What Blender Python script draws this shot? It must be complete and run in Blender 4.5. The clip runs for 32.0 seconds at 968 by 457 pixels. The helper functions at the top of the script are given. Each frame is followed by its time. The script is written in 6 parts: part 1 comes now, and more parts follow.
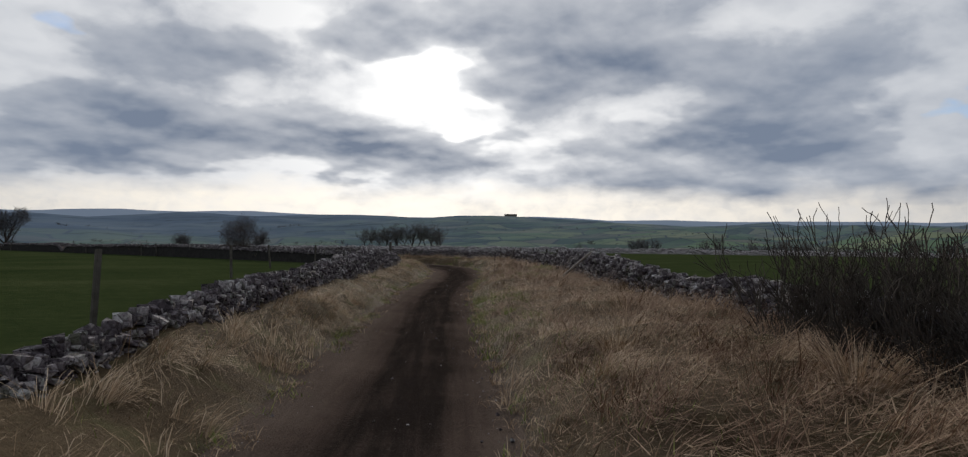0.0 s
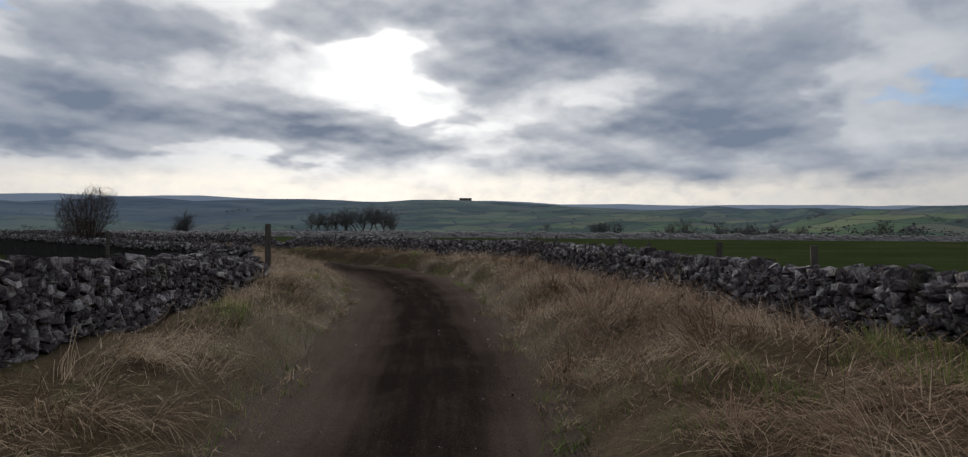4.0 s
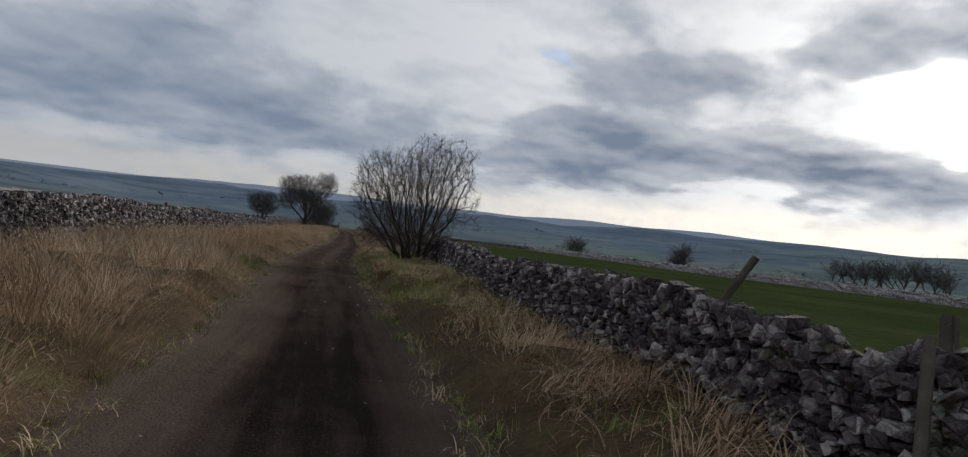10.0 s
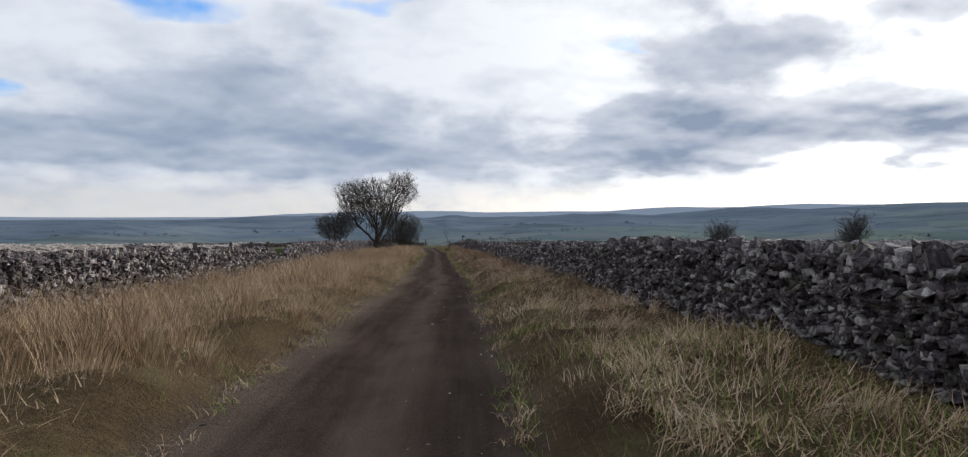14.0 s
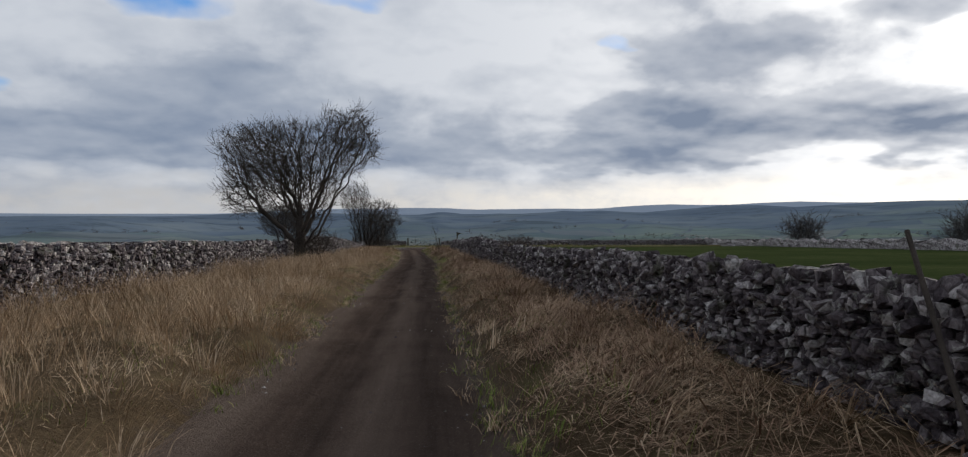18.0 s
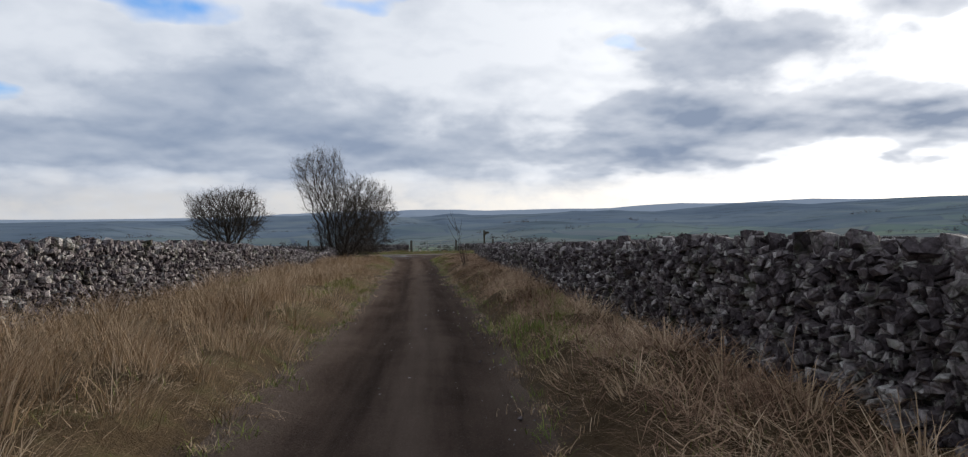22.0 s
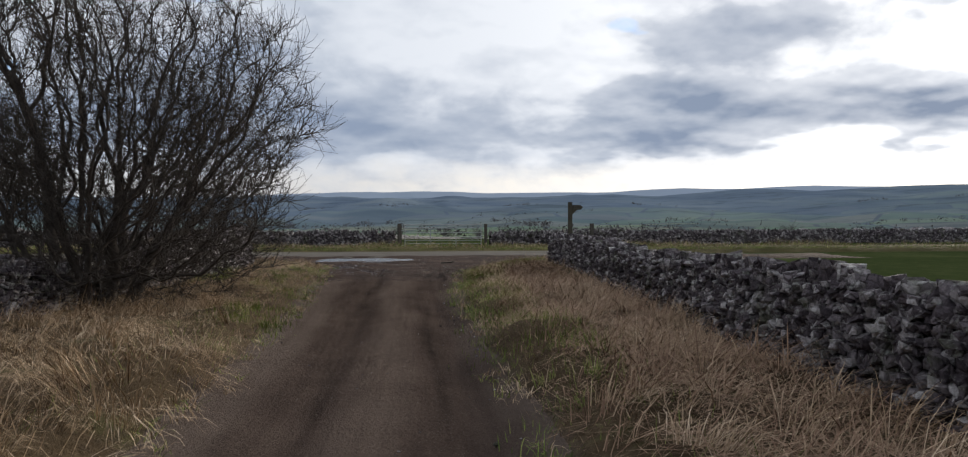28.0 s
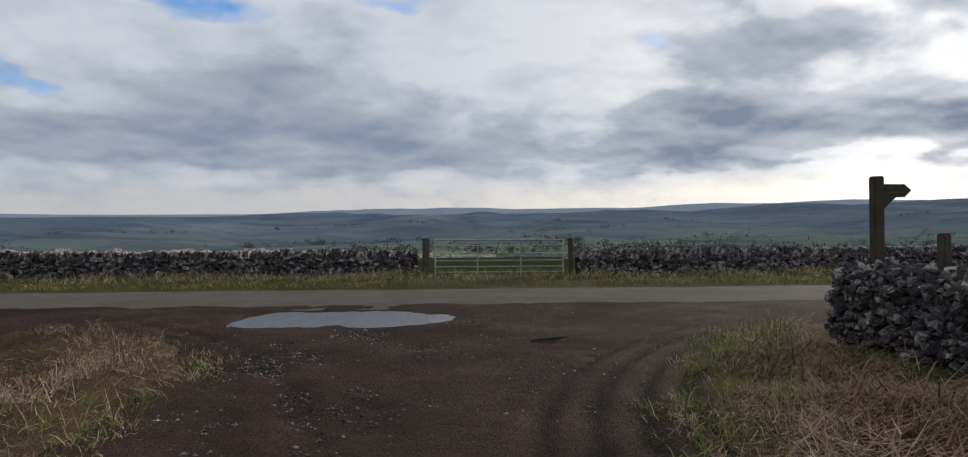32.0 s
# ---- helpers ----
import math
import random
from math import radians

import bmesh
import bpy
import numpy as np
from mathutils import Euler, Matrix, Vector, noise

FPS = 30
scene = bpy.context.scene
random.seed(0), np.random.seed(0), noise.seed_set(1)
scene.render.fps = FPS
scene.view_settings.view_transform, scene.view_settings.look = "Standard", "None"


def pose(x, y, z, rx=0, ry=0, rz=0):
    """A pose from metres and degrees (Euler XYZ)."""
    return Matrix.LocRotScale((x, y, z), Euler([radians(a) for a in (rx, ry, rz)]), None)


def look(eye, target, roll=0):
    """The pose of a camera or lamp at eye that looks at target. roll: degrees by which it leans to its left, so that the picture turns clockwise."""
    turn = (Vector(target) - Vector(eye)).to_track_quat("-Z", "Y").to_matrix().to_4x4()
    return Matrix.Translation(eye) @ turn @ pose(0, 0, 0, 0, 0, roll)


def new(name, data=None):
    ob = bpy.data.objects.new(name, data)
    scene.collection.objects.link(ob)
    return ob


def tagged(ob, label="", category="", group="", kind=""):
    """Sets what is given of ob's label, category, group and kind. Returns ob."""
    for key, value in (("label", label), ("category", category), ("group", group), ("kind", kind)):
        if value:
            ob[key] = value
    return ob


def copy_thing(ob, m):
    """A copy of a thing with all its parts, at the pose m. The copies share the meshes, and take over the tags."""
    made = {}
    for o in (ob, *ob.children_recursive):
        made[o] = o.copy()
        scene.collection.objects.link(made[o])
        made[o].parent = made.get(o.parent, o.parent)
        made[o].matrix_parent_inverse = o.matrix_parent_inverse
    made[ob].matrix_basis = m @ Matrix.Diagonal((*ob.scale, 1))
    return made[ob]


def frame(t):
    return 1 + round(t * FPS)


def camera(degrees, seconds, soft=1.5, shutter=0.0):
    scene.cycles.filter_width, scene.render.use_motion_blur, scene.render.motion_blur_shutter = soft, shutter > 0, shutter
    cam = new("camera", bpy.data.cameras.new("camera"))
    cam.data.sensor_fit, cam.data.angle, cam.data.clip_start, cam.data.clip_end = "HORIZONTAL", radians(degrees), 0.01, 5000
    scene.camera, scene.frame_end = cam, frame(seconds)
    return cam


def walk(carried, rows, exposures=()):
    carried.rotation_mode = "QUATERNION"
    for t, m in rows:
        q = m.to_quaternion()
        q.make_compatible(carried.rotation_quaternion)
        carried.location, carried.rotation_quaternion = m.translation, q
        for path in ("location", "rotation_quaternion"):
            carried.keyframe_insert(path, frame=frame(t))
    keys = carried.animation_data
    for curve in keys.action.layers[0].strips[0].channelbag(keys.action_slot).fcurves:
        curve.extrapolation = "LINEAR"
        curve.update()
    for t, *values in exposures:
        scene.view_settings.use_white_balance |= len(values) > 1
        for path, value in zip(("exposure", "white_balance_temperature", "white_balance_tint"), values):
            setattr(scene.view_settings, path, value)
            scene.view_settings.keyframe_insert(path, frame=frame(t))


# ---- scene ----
cam = camera(68.3, 32.0, soft=1.2)
# seconds, place, and degrees to the left, up and of lean
PATH = [
    (0.0, -38.68, -173.77, 1.45, -47.95, 1.27, 0.35),
    (0.5, -36.71, -171.72, 1.44, -48.20, 1.00, -0.50),
    (1.0, -34.66, -169.62, 1.44, -48.76, 1.05, 0.43),
    (1.5, -32.57, -167.55, 1.47, -49.72, 1.52, 2.11),
    (2.0, -30.46, -165.50, 1.48, -50.28, 1.50, 2.79),
    (2.5, -28.35, -163.46, 1.49, -50.08, 1.51, 0.63),
    (3.0, -26.30, -161.38, 1.47, -50.03, 1.18, -0.18),
    (3.5, -24.24, -159.39, 1.46, -50.11, 0.82, -2.01),
    (4.0, -22.22, -157.54, 1.43, -51.61, 0.02, 0.09),
    (4.5, -20.20, -155.78, 1.40, -52.67, -0.17, 1.33),
    (5.0, -18.16, -154.03, 1.37, -52.87, -0.27, 1.94),
    (5.5, -16.09, -152.20, 1.37, -52.30, 0.40, 1.72),
    (6.0, -14.04, -150.15, 1.40, -51.92, 0.93, 4.62),
    (6.5, -11.85, -147.95, 1.45, -50.24, 1.25, 4.41),
    (7.0, -9.95, -145.67, 1.50, -47.57, 2.33, 8.29),
    (7.5, -8.16, -143.30, 1.54, -43.37, 2.07, 8.77),
    (8.0, -6.52, -140.52, 1.52, -36.71, 2.34, 9.82),
    (8.5, -5.04, -137.36, 1.47, -30.18, 1.45, 9.18),
    (9.0, -4.01, -134.04, 1.40, -23.79, 1.40, 9.04),
    (9.5, -3.29, -130.46, 1.34, -17.97, 1.22, 8.79),
    (10.0, -2.78, -127.04, 1.32, -12.37, 0.87, 6.52),
    (10.5, -2.55, -123.60, 1.29, -7.61, 0.54, 2.02),
    (11.0, -2.45, -120.25, 1.27, -4.94, 0.53, -1.83),
    (11.5, -2.38, -117.17, 1.29, -4.59, 0.55, -2.52),
    (12.0, -2.36, -114.13, 1.32, -4.42, 0.64, -2.87),
    (12.5, -2.33, -111.13, 1.31, -3.97, 0.71, -3.10),
    (13.0, -2.28, -107.91, 1.30, -3.56, 0.40, -3.12),
    (13.5, -2.27, -104.57, 1.28, -4.41, 0.83, -0.90),
    (14.0, -2.12, -101.04, 1.29, -5.46, 0.87, -0.32),
    (14.5, -1.92, -97.44, 1.30, -6.52, 0.74, -1.06),
    (15.0, -1.73, -93.82, 1.32, -6.85, 0.65, 0.37),
    (15.5, -1.54, -90.19, 1.35, -7.19, 0.54, 0.76),
    (16.0, -1.31, -86.58, 1.37, -7.95, 0.47, 0.59),
    (16.5, -1.07, -83.01, 1.38, -8.91, 0.90, -0.51),
    (17.0, -0.93, -79.51, 1.39, -7.79, 0.93, 0.38),
    (17.5, -0.88, -75.93, 1.38, -6.89, 0.67, 1.47),
    (18.0, -0.84, -72.43, 1.36, -6.30, 0.65, -0.22),
    (18.5, -0.78, -68.95, 1.36, -6.09, 0.78, -1.56),
    (19.0, -0.65, -65.34, 1.35, -5.96, 0.79, -1.98),
    (19.5, -0.54, -61.71, 1.34, -5.92, 0.82, -1.18),
    (20.0, -0.45, -58.34, 1.35, -5.67, 0.85, -0.40),
    (20.5, -0.39, -55.22, 1.37, -5.57, 0.90, -1.73),
    (21.0, -0.28, -51.68, 1.37, -5.48, 0.62, -1.61),
    (21.5, -0.23, -48.51, 1.36, -5.49, 0.83, -0.96),
    (22.0, -0.18, -45.08, 1.34, -5.55, 0.75, -0.87),
    (22.5, -0.06, -41.85, 1.34, -5.49, 0.70, -1.16),
    (23.0, 0.04, -38.84, 1.35, -5.37, 0.72, -1.91),
    (23.5, 0.09, -35.90, 1.36, -4.98, 0.68, -1.95),
    (24.0, 0.10, -33.01, 1.37, -4.65, 0.60, -2.59),
    (24.5, 0.14, -30.27, 1.37, -4.42, 0.58, -2.84),
    (25.0, 0.13, -27.68, 1.35, -4.59, 0.46, -2.60),
    (25.5, 0.13, -25.24, 1.34, -4.91, 0.40, -2.29),
    (26.0, 0.13, -22.95, 1.34, -5.21, 0.38, -3.12),
    (26.5, 0.12, -20.65, 1.34, -5.39, -0.17, -1.83),
    (27.0, 0.14, -18.33, 1.34, -5.65, -0.07, -1.74),
    (27.5, 0.16, -16.03, 1.34, -5.71, -0.35, -1.08),
    (28.0, 0.18, -13.75, 1.33, -5.59, -0.63, -0.10),
    (28.5, 0.19, -11.54, 1.32, -5.38, -0.29, 1.54),
    (29.0, 0.16, -9.41, 1.32, -5.17, -0.27, 2.34),
    (29.5, 0.12, -7.47, 1.29, -4.73, -0.16, 2.75),
    (30.0, 0.08, -5.64, 1.27, -4.19, 0.12, 2.16),
    (30.5, 0.04, -3.93, 1.25, -3.55, 0.23, 1.43),
    (31.0, 0.01, -2.42, 1.24, -3.41, 0.31, 0.63),
    (31.5, 0.01, -1.13, 1.24, -3.33, 0.50, -0.03),
    (32.0, -0.00, -0.00, 1.23, -3.22, 0.67, -0.33),
]
EXPOSURES = [(0.0, 0.08), (3.5, 0.03), (6.0, 0.06), (7.0, -0.08), (9.0, -0.04), (10.5, 0.22), (12.0, 0.55), (12.7, 0.82), (13.3, 0.82), (14.0, 0.68), (16.5, 0.3), (18.0, 0.3), (20.0, 0.4), (21.0, 0.55), (22.0, 0.6), (23.5, 0.55), (25.0, 0.42), (26.5, 0.42), (28.5, 0.66), (29.2, 0.62), (30.0, 0.52), (32.0, 0.3)]


def carry(x, y, z, yaw, pitch, roll):
    return pose(x, y, z, 90 + pitch, 0, yaw) @ pose(0, 0, 0, 0, 0, roll)


walk(cam, [(t, carry(*r)) for t, *r in PATH], EXPOSURES)

# ---- light ----
SUN_AZ, SUN_EL = 43.8, 13.0  # degrees to the right of +y, and above the horizon
sun_way = Vector((math.sin(radians(SUN_AZ)) * math.cos(radians(SUN_EL)), math.cos(radians(SUN_AZ)) * math.cos(radians(SUN_EL)), math.sin(radians(SUN_EL))))


class Nodes:
    """Short hand for a node tree."""

    def __init__(self, tree):
        self.tree = tree
        tree.nodes.clear()

    def add(self, kind, _ins=None, **props):
        n = self.tree.nodes.new(kind)
        for k, v in props.items():
            setattr(n, k, v)
        for k, v in (_ins or {}).items():
            self.put(n.inputs[k], v)
        return n

    def put(self, socket, v):
        if isinstance(v, bpy.types.NodeSocket):
            self.tree.links.new(v, socket)
        elif isinstance(v, bpy.types.Node):
            self.tree.links.new(v.outputs[0], socket)
        else:
            socket.default_value = v

    def math(self, op, a, b=0.0, clamp=False):
        return self.add("ShaderNodeMath", {0: a, 1: b}, operation=op, use_clamp=clamp).outputs[0]

    def noise(self, scale, detail=4.0, rough=0.55, vector=None, distortion=0.0):
        ins = {"Scale": scale, "Detail": detail, "Roughness": rough, "Distortion": distortion}
        if vector is not None:
            ins["Vector"] = vector
        return self.add("ShaderNodeTexNoise", ins).outputs[0]

    def ramp(self, fac, *stops):
        n = self.add("ShaderNodeValToRGB", {0: fac})
        el = n.color_ramp.elements
        while len(el) < len(stops):
            el.new(0.5)
        for e, (p, c) in zip(el, stops):
            e.position = p
            e.color = (c, c, c, 1) if isinstance(c, (int, float)) else (*c, 1)
        return n.outputs[0]

    def mix(self, fac, a, b, blend="MIX"):
        n = self.add("ShaderNodeMix", data_type="RGBA", blend_type=blend)
        self.put(n.inputs[0], fac)
        for k, v in ((6, a), (7, b)):
            self.put(n.inputs[k], (*v, 1) if isinstance(v, tuple) and len(v) == 3 else v)
        return n.outputs[2]


world = bpy.data.worlds.new("sky")
scene.world = world
world.use_nodes = True
W = Nodes(world.node_tree)
clear = W.add("ShaderNodeTexSky", sky_type="NISHITA", sun_disc=False, sun_elevation=radians(SUN_EL), sun_rotation=radians(SUN_AZ))
clear.air_density, clear.dust_density, clear.ozone_density = 1.0, 0.2, 6.0
way = W.add("ShaderNodeTexCoord").outputs["Generated"]
split = W.add("ShaderNodeSeparateXYZ", {0: way})
# broken layer of cloud: banks laid out by bearing and height in degrees, frayed by noise on a flat deck overhead
bearing = W.math("MULTIPLY", W.math("ARCTAN2", split.outputs[0], split.outputs[1]), 57.296)
height = W.math("MULTIPLY", W.math("ARCSINE", split.outputs[2]), 57.296)
lift = W.math("ADD", W.math("MAXIMUM", split.outputs[2], 0.0), 0.24)
deck_at = W.add("ShaderNodeCombineXYZ", {0: W.math("DIVIDE", split.outputs[0], lift), 1: W.math("DIVIDE", split.outputs[1], lift), 2: 0.0}).outputs[0]
fray = W.add("ShaderNodeSeparateColor", {0: W.add("ShaderNodeTexNoise", {"Vector": deck_at, "Scale": 3.6, "Detail": 3.0, "Roughness": 0.5}).outputs["Color"]})
bearing_f = W.math("ADD", bearing, W.math("MULTIPLY", W.math("SUBTRACT", fray.outputs[0], 0.5), 15.0))
height_f = W.math("ADD", height, W.math("MULTIPLY", W.math("SUBTRACT", fray.outputs[1], 0.5), 5.0))


def bank(az, el, half_az, half_el, amount):
    """A soft-edged bank of cloud, or a break in it where the amount is negative."""
    a = W.math("MULTIPLY", W.math("SUBTRACT", bearing_f, az), 0.9 / half_az)
    b = W.math("MULTIPLY", W.math("SUBTRACT", height_f, el), 0.9 / half_el)
    r = W.math("ADD", W.math("MULTIPLY", a, a), W.math("MULTIPLY", b, b))
    return W.math("MULTIPLY", W.math("EXPONENT", W.math("MULTIPLY", r, -1.0)), amount)


EAST_SKY = ((43.9, 13.4, 2.3, 1.7, -0.46), (47.6, 10.9, 2.0, 0.9, -0.2), (55.1, 15.1, 9.2, 3.9, 0.42), (39.7, 17.0, 4.4, 2.0, 0.34), (69.1, 8.0, 8.2, 2.1, 0.5), (72.1, 12.5, 7.0, 2.6, 0.24), (28.1, 13.8, 5.7, 1.3, 0.22),
            (21.0, 8.9, 8.7, 1.7, 0.36), (16.9, 6.2, 5.8, 0.9, 0.2), (40.8, 7.8, 8.3, 1.4, 0.34), (33.2, 6.2, 10.1, 0.8, 0.18), (64.6, 4.6, 7.3, 0.9, 0.3), (79.0, 3.6, 4.0, 0.7, 0.3), (15.7, 13.3, 3.6, 2.4, -0.26), (30.3, 17.0, 5.4, 1.1, -0.2),
            (61.4, 10.2, 2.4, 1.0, -0.28), (51.7, 7.7, 2.0, 1.0, -0.35), (46.0, 9.0, 2.2, 0.6, -0.3), (80.5, 11.6, 2.5, 4.8, -0.2), (69.1, 17.1, 3.9, 1.1, -0.2))
NORTH_SKY = ((7.1, 14.9, 6.4, 3.2, -0.3), (-14.2, 11.0, 6.3, 2.5, 0.3), (-22.4, 7.2, 13.2, 2.0, 0.34), (-4.8, 7.3, 8.2, 1.5, 0.3), (20.0, 10.2, 5.9, 1.3, 0.2), (20.9, 14.7, 6.7, 2.0, 0.2), (33.6, 8.1, 4.8, 1.5, 0.1), (13.9, 6.4, 9.5, 1.1, 0.22),
             (-19.5, 16.9, 5.2, 1.2, -0.25), (-3.8, 18.0, 3.4, 0.9, -0.2), (-25.5, 13.4, 5.0, 1.9, -0.22), (-28.5, 9.3, 3.6, 0.9, -0.2), (-15.1, 13.9, 4.0, 1.1, -0.12), (13.9, 8.6, 4.8, 0.8, -0.15), (32.1, 4.3, 6.5, 1.5, -0.3), (34.4, 13.7, 4.0, 2.0, -0.16))
BLUE_GAPS = ((-19.0, 17.0, 5.4, 1.3, 1.0), (-3.2, 18.2, 3.6, 1.0, 0.8), (-31.2, 11.2, 2.0, 1.3, 0.8), (17.0, 15.0, 1.8, 0.7, 0.5), (84.0, 9.5, 2.0, 2.5, 0.6))
blue = 0.0
for lobe in BLUE_GAPS:
    blue = W.math("ADD", blue, bank(*lobe))
layout = 0.0
for lobe in EAST_SKY + NORTH_SKY:
    layout = W.math("ADD", layout, bank(*lobe))
puff = W.noise(2.8, 4, 0.45, deck_at, 0.1)
beyond = W.add("ShaderNodeVectorMath", {0: deck_at, 1: W.add("ShaderNodeVectorMath", {0: deck_at, "Scale": -0.022}, operation="SCALE").outputs[0]}, operation="ADD").outputs[0]
puff_up = W.noise(2.8, 4, 0.45, beyond, 0.1)
round_air = W.add("ShaderNodeVectorMath", {0: way, 1: (1.0, 1.0, 1.6)}, operation="MULTIPLY").outputs[0]
wisp = W.noise(34.0, 4, 0.55, round_air, 0.3)
grain_air = W.noise(12.0, 5, 0.52, round_air, 0.3)
density = W.math("ADD", W.math("ADD", 0.40, layout), W.math("ADD", W.math("MULTIPLY", W.math("SUBTRACT", puff, 0.5), 0.72), W.math("ADD", W.math("MULTIPLY", W.math("SUBTRACT", wisp, 0.5), 0.14), W.math("MULTIPLY", W.math("SUBTRACT", grain_air, 0.5), 0.42))))
toward = W.add("ShaderNodeVectorMath", {0: way, 1: tuple(sun_way)}, operation="DOT_PRODUCT").outputs["Value"]
toward = W.math("MAXIMUM", toward, 0.0)
halo = W.math("POWER", toward, 7.0)
core = W.math("POWER", toward, 2200.0)
thick = W.ramp(density, (0.20, 0.0), (0.38, 0.22), (0.52, 0.6), (0.95, 1.0))
# tops catch the light, undersides stay grey
tops = W.math("MULTIPLY", W.math("SUBTRACT", puff, puff_up), 1.6)
thick = W.math("SUBTRACT", thick, tops, True)
pale = W.mix(halo, (0.475, 0.505, 0.555), (0.86, 0.86, 0.865))
dark = W.mix(halo, (0.185, 0.23, 0.312), (0.165, 0.202, 0.275))
cloud = W.mix(thick, pale, dark)
glare = W.math("ADD", W.math("MULTIPLY", core, 1.8), W.math("MULTIPLY", W.math("POWER", toward, 90.0), 0.4))
lit = W.math("MULTIPLY", glare, W.math("SUBTRACT", 1.05, thick))
cloud = W.mix(1.0, cloud, W.add("ShaderNodeCombineXYZ", {0: lit, 1: W.math("MULTIPLY", lit, 0.97), 2: W.math("MULTIPLY", lit, 0.9)}).outputs[0], "ADD")
# pale band low over the horizon, parted by thin streaks
low = W.ramp(W.math("ADD", split.outputs[2], W.math("ADD", W.math("MULTIPLY", W.math("SUBTRACT", puff, 0.5), 0.05), W.math("MULTIPLY", layout, 0.03))), (0.055, 1.0), (0.088, 0.0))
low = W.math("MULTIPLY", low, W.ramp(wisp, (0.36, 0.95), (0.68, 0.6)))
cloud = W.mix(low, cloud, W.mix(W.math("POWER", toward, 5.0), (0.42, 0.42, 0.425), (1.15, 1.06, 0.92)))
gap = W.math("ADD", blue, W.math("ADD", W.math("MULTIPLY", W.math("SUBTRACT", grain_air, 0.5), 0.8), W.math("MULTIPLY", W.math("SUBTRACT", puff, 0.5), 0.4)))
cover = W.ramp(gap, (0.36, 1.0), (1.0, 0.0))
sky = W.add("ShaderNodeBackground", {0: clear.outputs[0], 1: 0.15})
deck = W.add("ShaderNodeBackground", {0: cloud, 1: 1.0})
both = W.add("ShaderNodeMixShader", {0: cover, 1: sky, 2: deck})
W.add("ShaderNodeOutputWorld", {0: both})

sun_data = bpy.data.lights.new("sun", "SUN")
sun_data.energy, sun_data.angle, sun_data.color = 2.7, radians(7), (1.0, 0.93, 0.82)
sun = new("sun", sun_data)
sun.matrix_world = look((0, 0, 40), Vector((0, 0, 40)) - sun_way)

# ---- materials ----


def material(name, rough=0.9, spec=0.25):
    m = bpy.data.materials.new(name)
    m.use_nodes = True
    n = Nodes(m.node_tree)
    b = n.add("ShaderNodeBsdfPrincipled", {"Roughness": rough, "Specular IOR Level": spec})
    n.add("ShaderNodeOutputMaterial", {0: b})
    n.where = n.add("ShaderNodeTexCoord").outputs["Object"]
    n.bsdf = b
    return m, n


def bump(n, height, strength=0.5, distance=0.02):
    n.put(n.bsdf.inputs["Normal"], n.add("ShaderNodeBump", {"Height": height, "Strength": strength, "Distance": distance}))


def stone_material(name, joined):
    m, n = material(name, 0.95, 0.05)
    if joined:
        r = n.add("ShaderNodeNewGeometry").outputs["Random Per Island"]
    else:
        r = n.add("ShaderNodeObjectInfo").outputs["Random"]
    p = n.add("ShaderNodeNewGeometry").outputs["Position"]
    chips = n.add("ShaderNodeTexVoronoi", {"Vector": p, "Scale": 12.0})
    r2 = n.add("ShaderNodeSeparateColor", {0: chips.outputs["Color"]}).outputs[0]
    split_at = n.add("ShaderNodeTexVoronoi", {"Vector": p, "Scale": 12.0}, feature="DISTANCE_TO_EDGE").outputs[0]
    r = n.math("ADD", n.math("MULTIPLY", r, 0.5), n.math("MULTIPLY", r2, 0.5))
    base = n.ramp(r, (0.05, (0.044, 0.036, 0.041)), (0.45, (0.104, 0.087, 0.093)), (0.64, (0.195, 0.170, 0.175)), (0.78, (0.37, 0.34, 0.335)), (0.97, (0.47, 0.45, 0.435)))
    grain = n.noise(34, 5, 0.65, p)
    base = n.mix(0.8, base, n.ramp(grain, (0.32, 0.25), (0.68, 0.80)), "OVERLAY")
    lichen = n.ramp(n.noise(9, 5, 0.7, p), (0.57, 0.0), (0.64, 1.0))
    base = n.mix(n.math("MULTIPLY", lichen, 0.65), base, (0.40, 0.40, 0.36))
    moss = n.ramp(n.noise(2.6, 4, 0.6, p), (0.56, 0.0), (0.68, 1.0))
    base = n.mix(n.math("MULTIPLY", moss, 0.55), base, (0.075, 0.085, 0.04))
    crack = n.ramp(split_at, (0.0, 1.0), (0.06, 0.0))
    base = n.mix(n.math("MULTIPLY", crack, 0.35), base, (0.022, 0.02, 0.018))
    n.put(n.bsdf.inputs["Base Color"], base)
    bump(n, n.math("ADD", n.noise(22, 6, 0.7, p), n.math("MULTIPLY", n.ramp(split_at, (0.0, 0.0), (0.16, 1.0)), 0.5)), 1.0, 0.035)
    return m


def ground_material(name, colours, scale, rough=0.95, bump_scale=30.0, depth=0.03):
    m, n = material(name, rough, 0.02)
    p = n.add("ShaderNodeNewGeometry").outputs["Position"]
    big = n.noise(scale, 5, 0.6, p)
    fine = n.noise(scale * 18, 4, 0.7, p)
    c = n.ramp(n.math("ADD", n.math("MULTIPLY", big, 0.6), n.math("MULTIPLY", fine, 0.4)), *colours)
    n.put(n.bsdf.inputs["Base Color"], c)
    bump(n, n.noise(bump_scale, 4, 0.7, p), 0.9, depth)
    return m


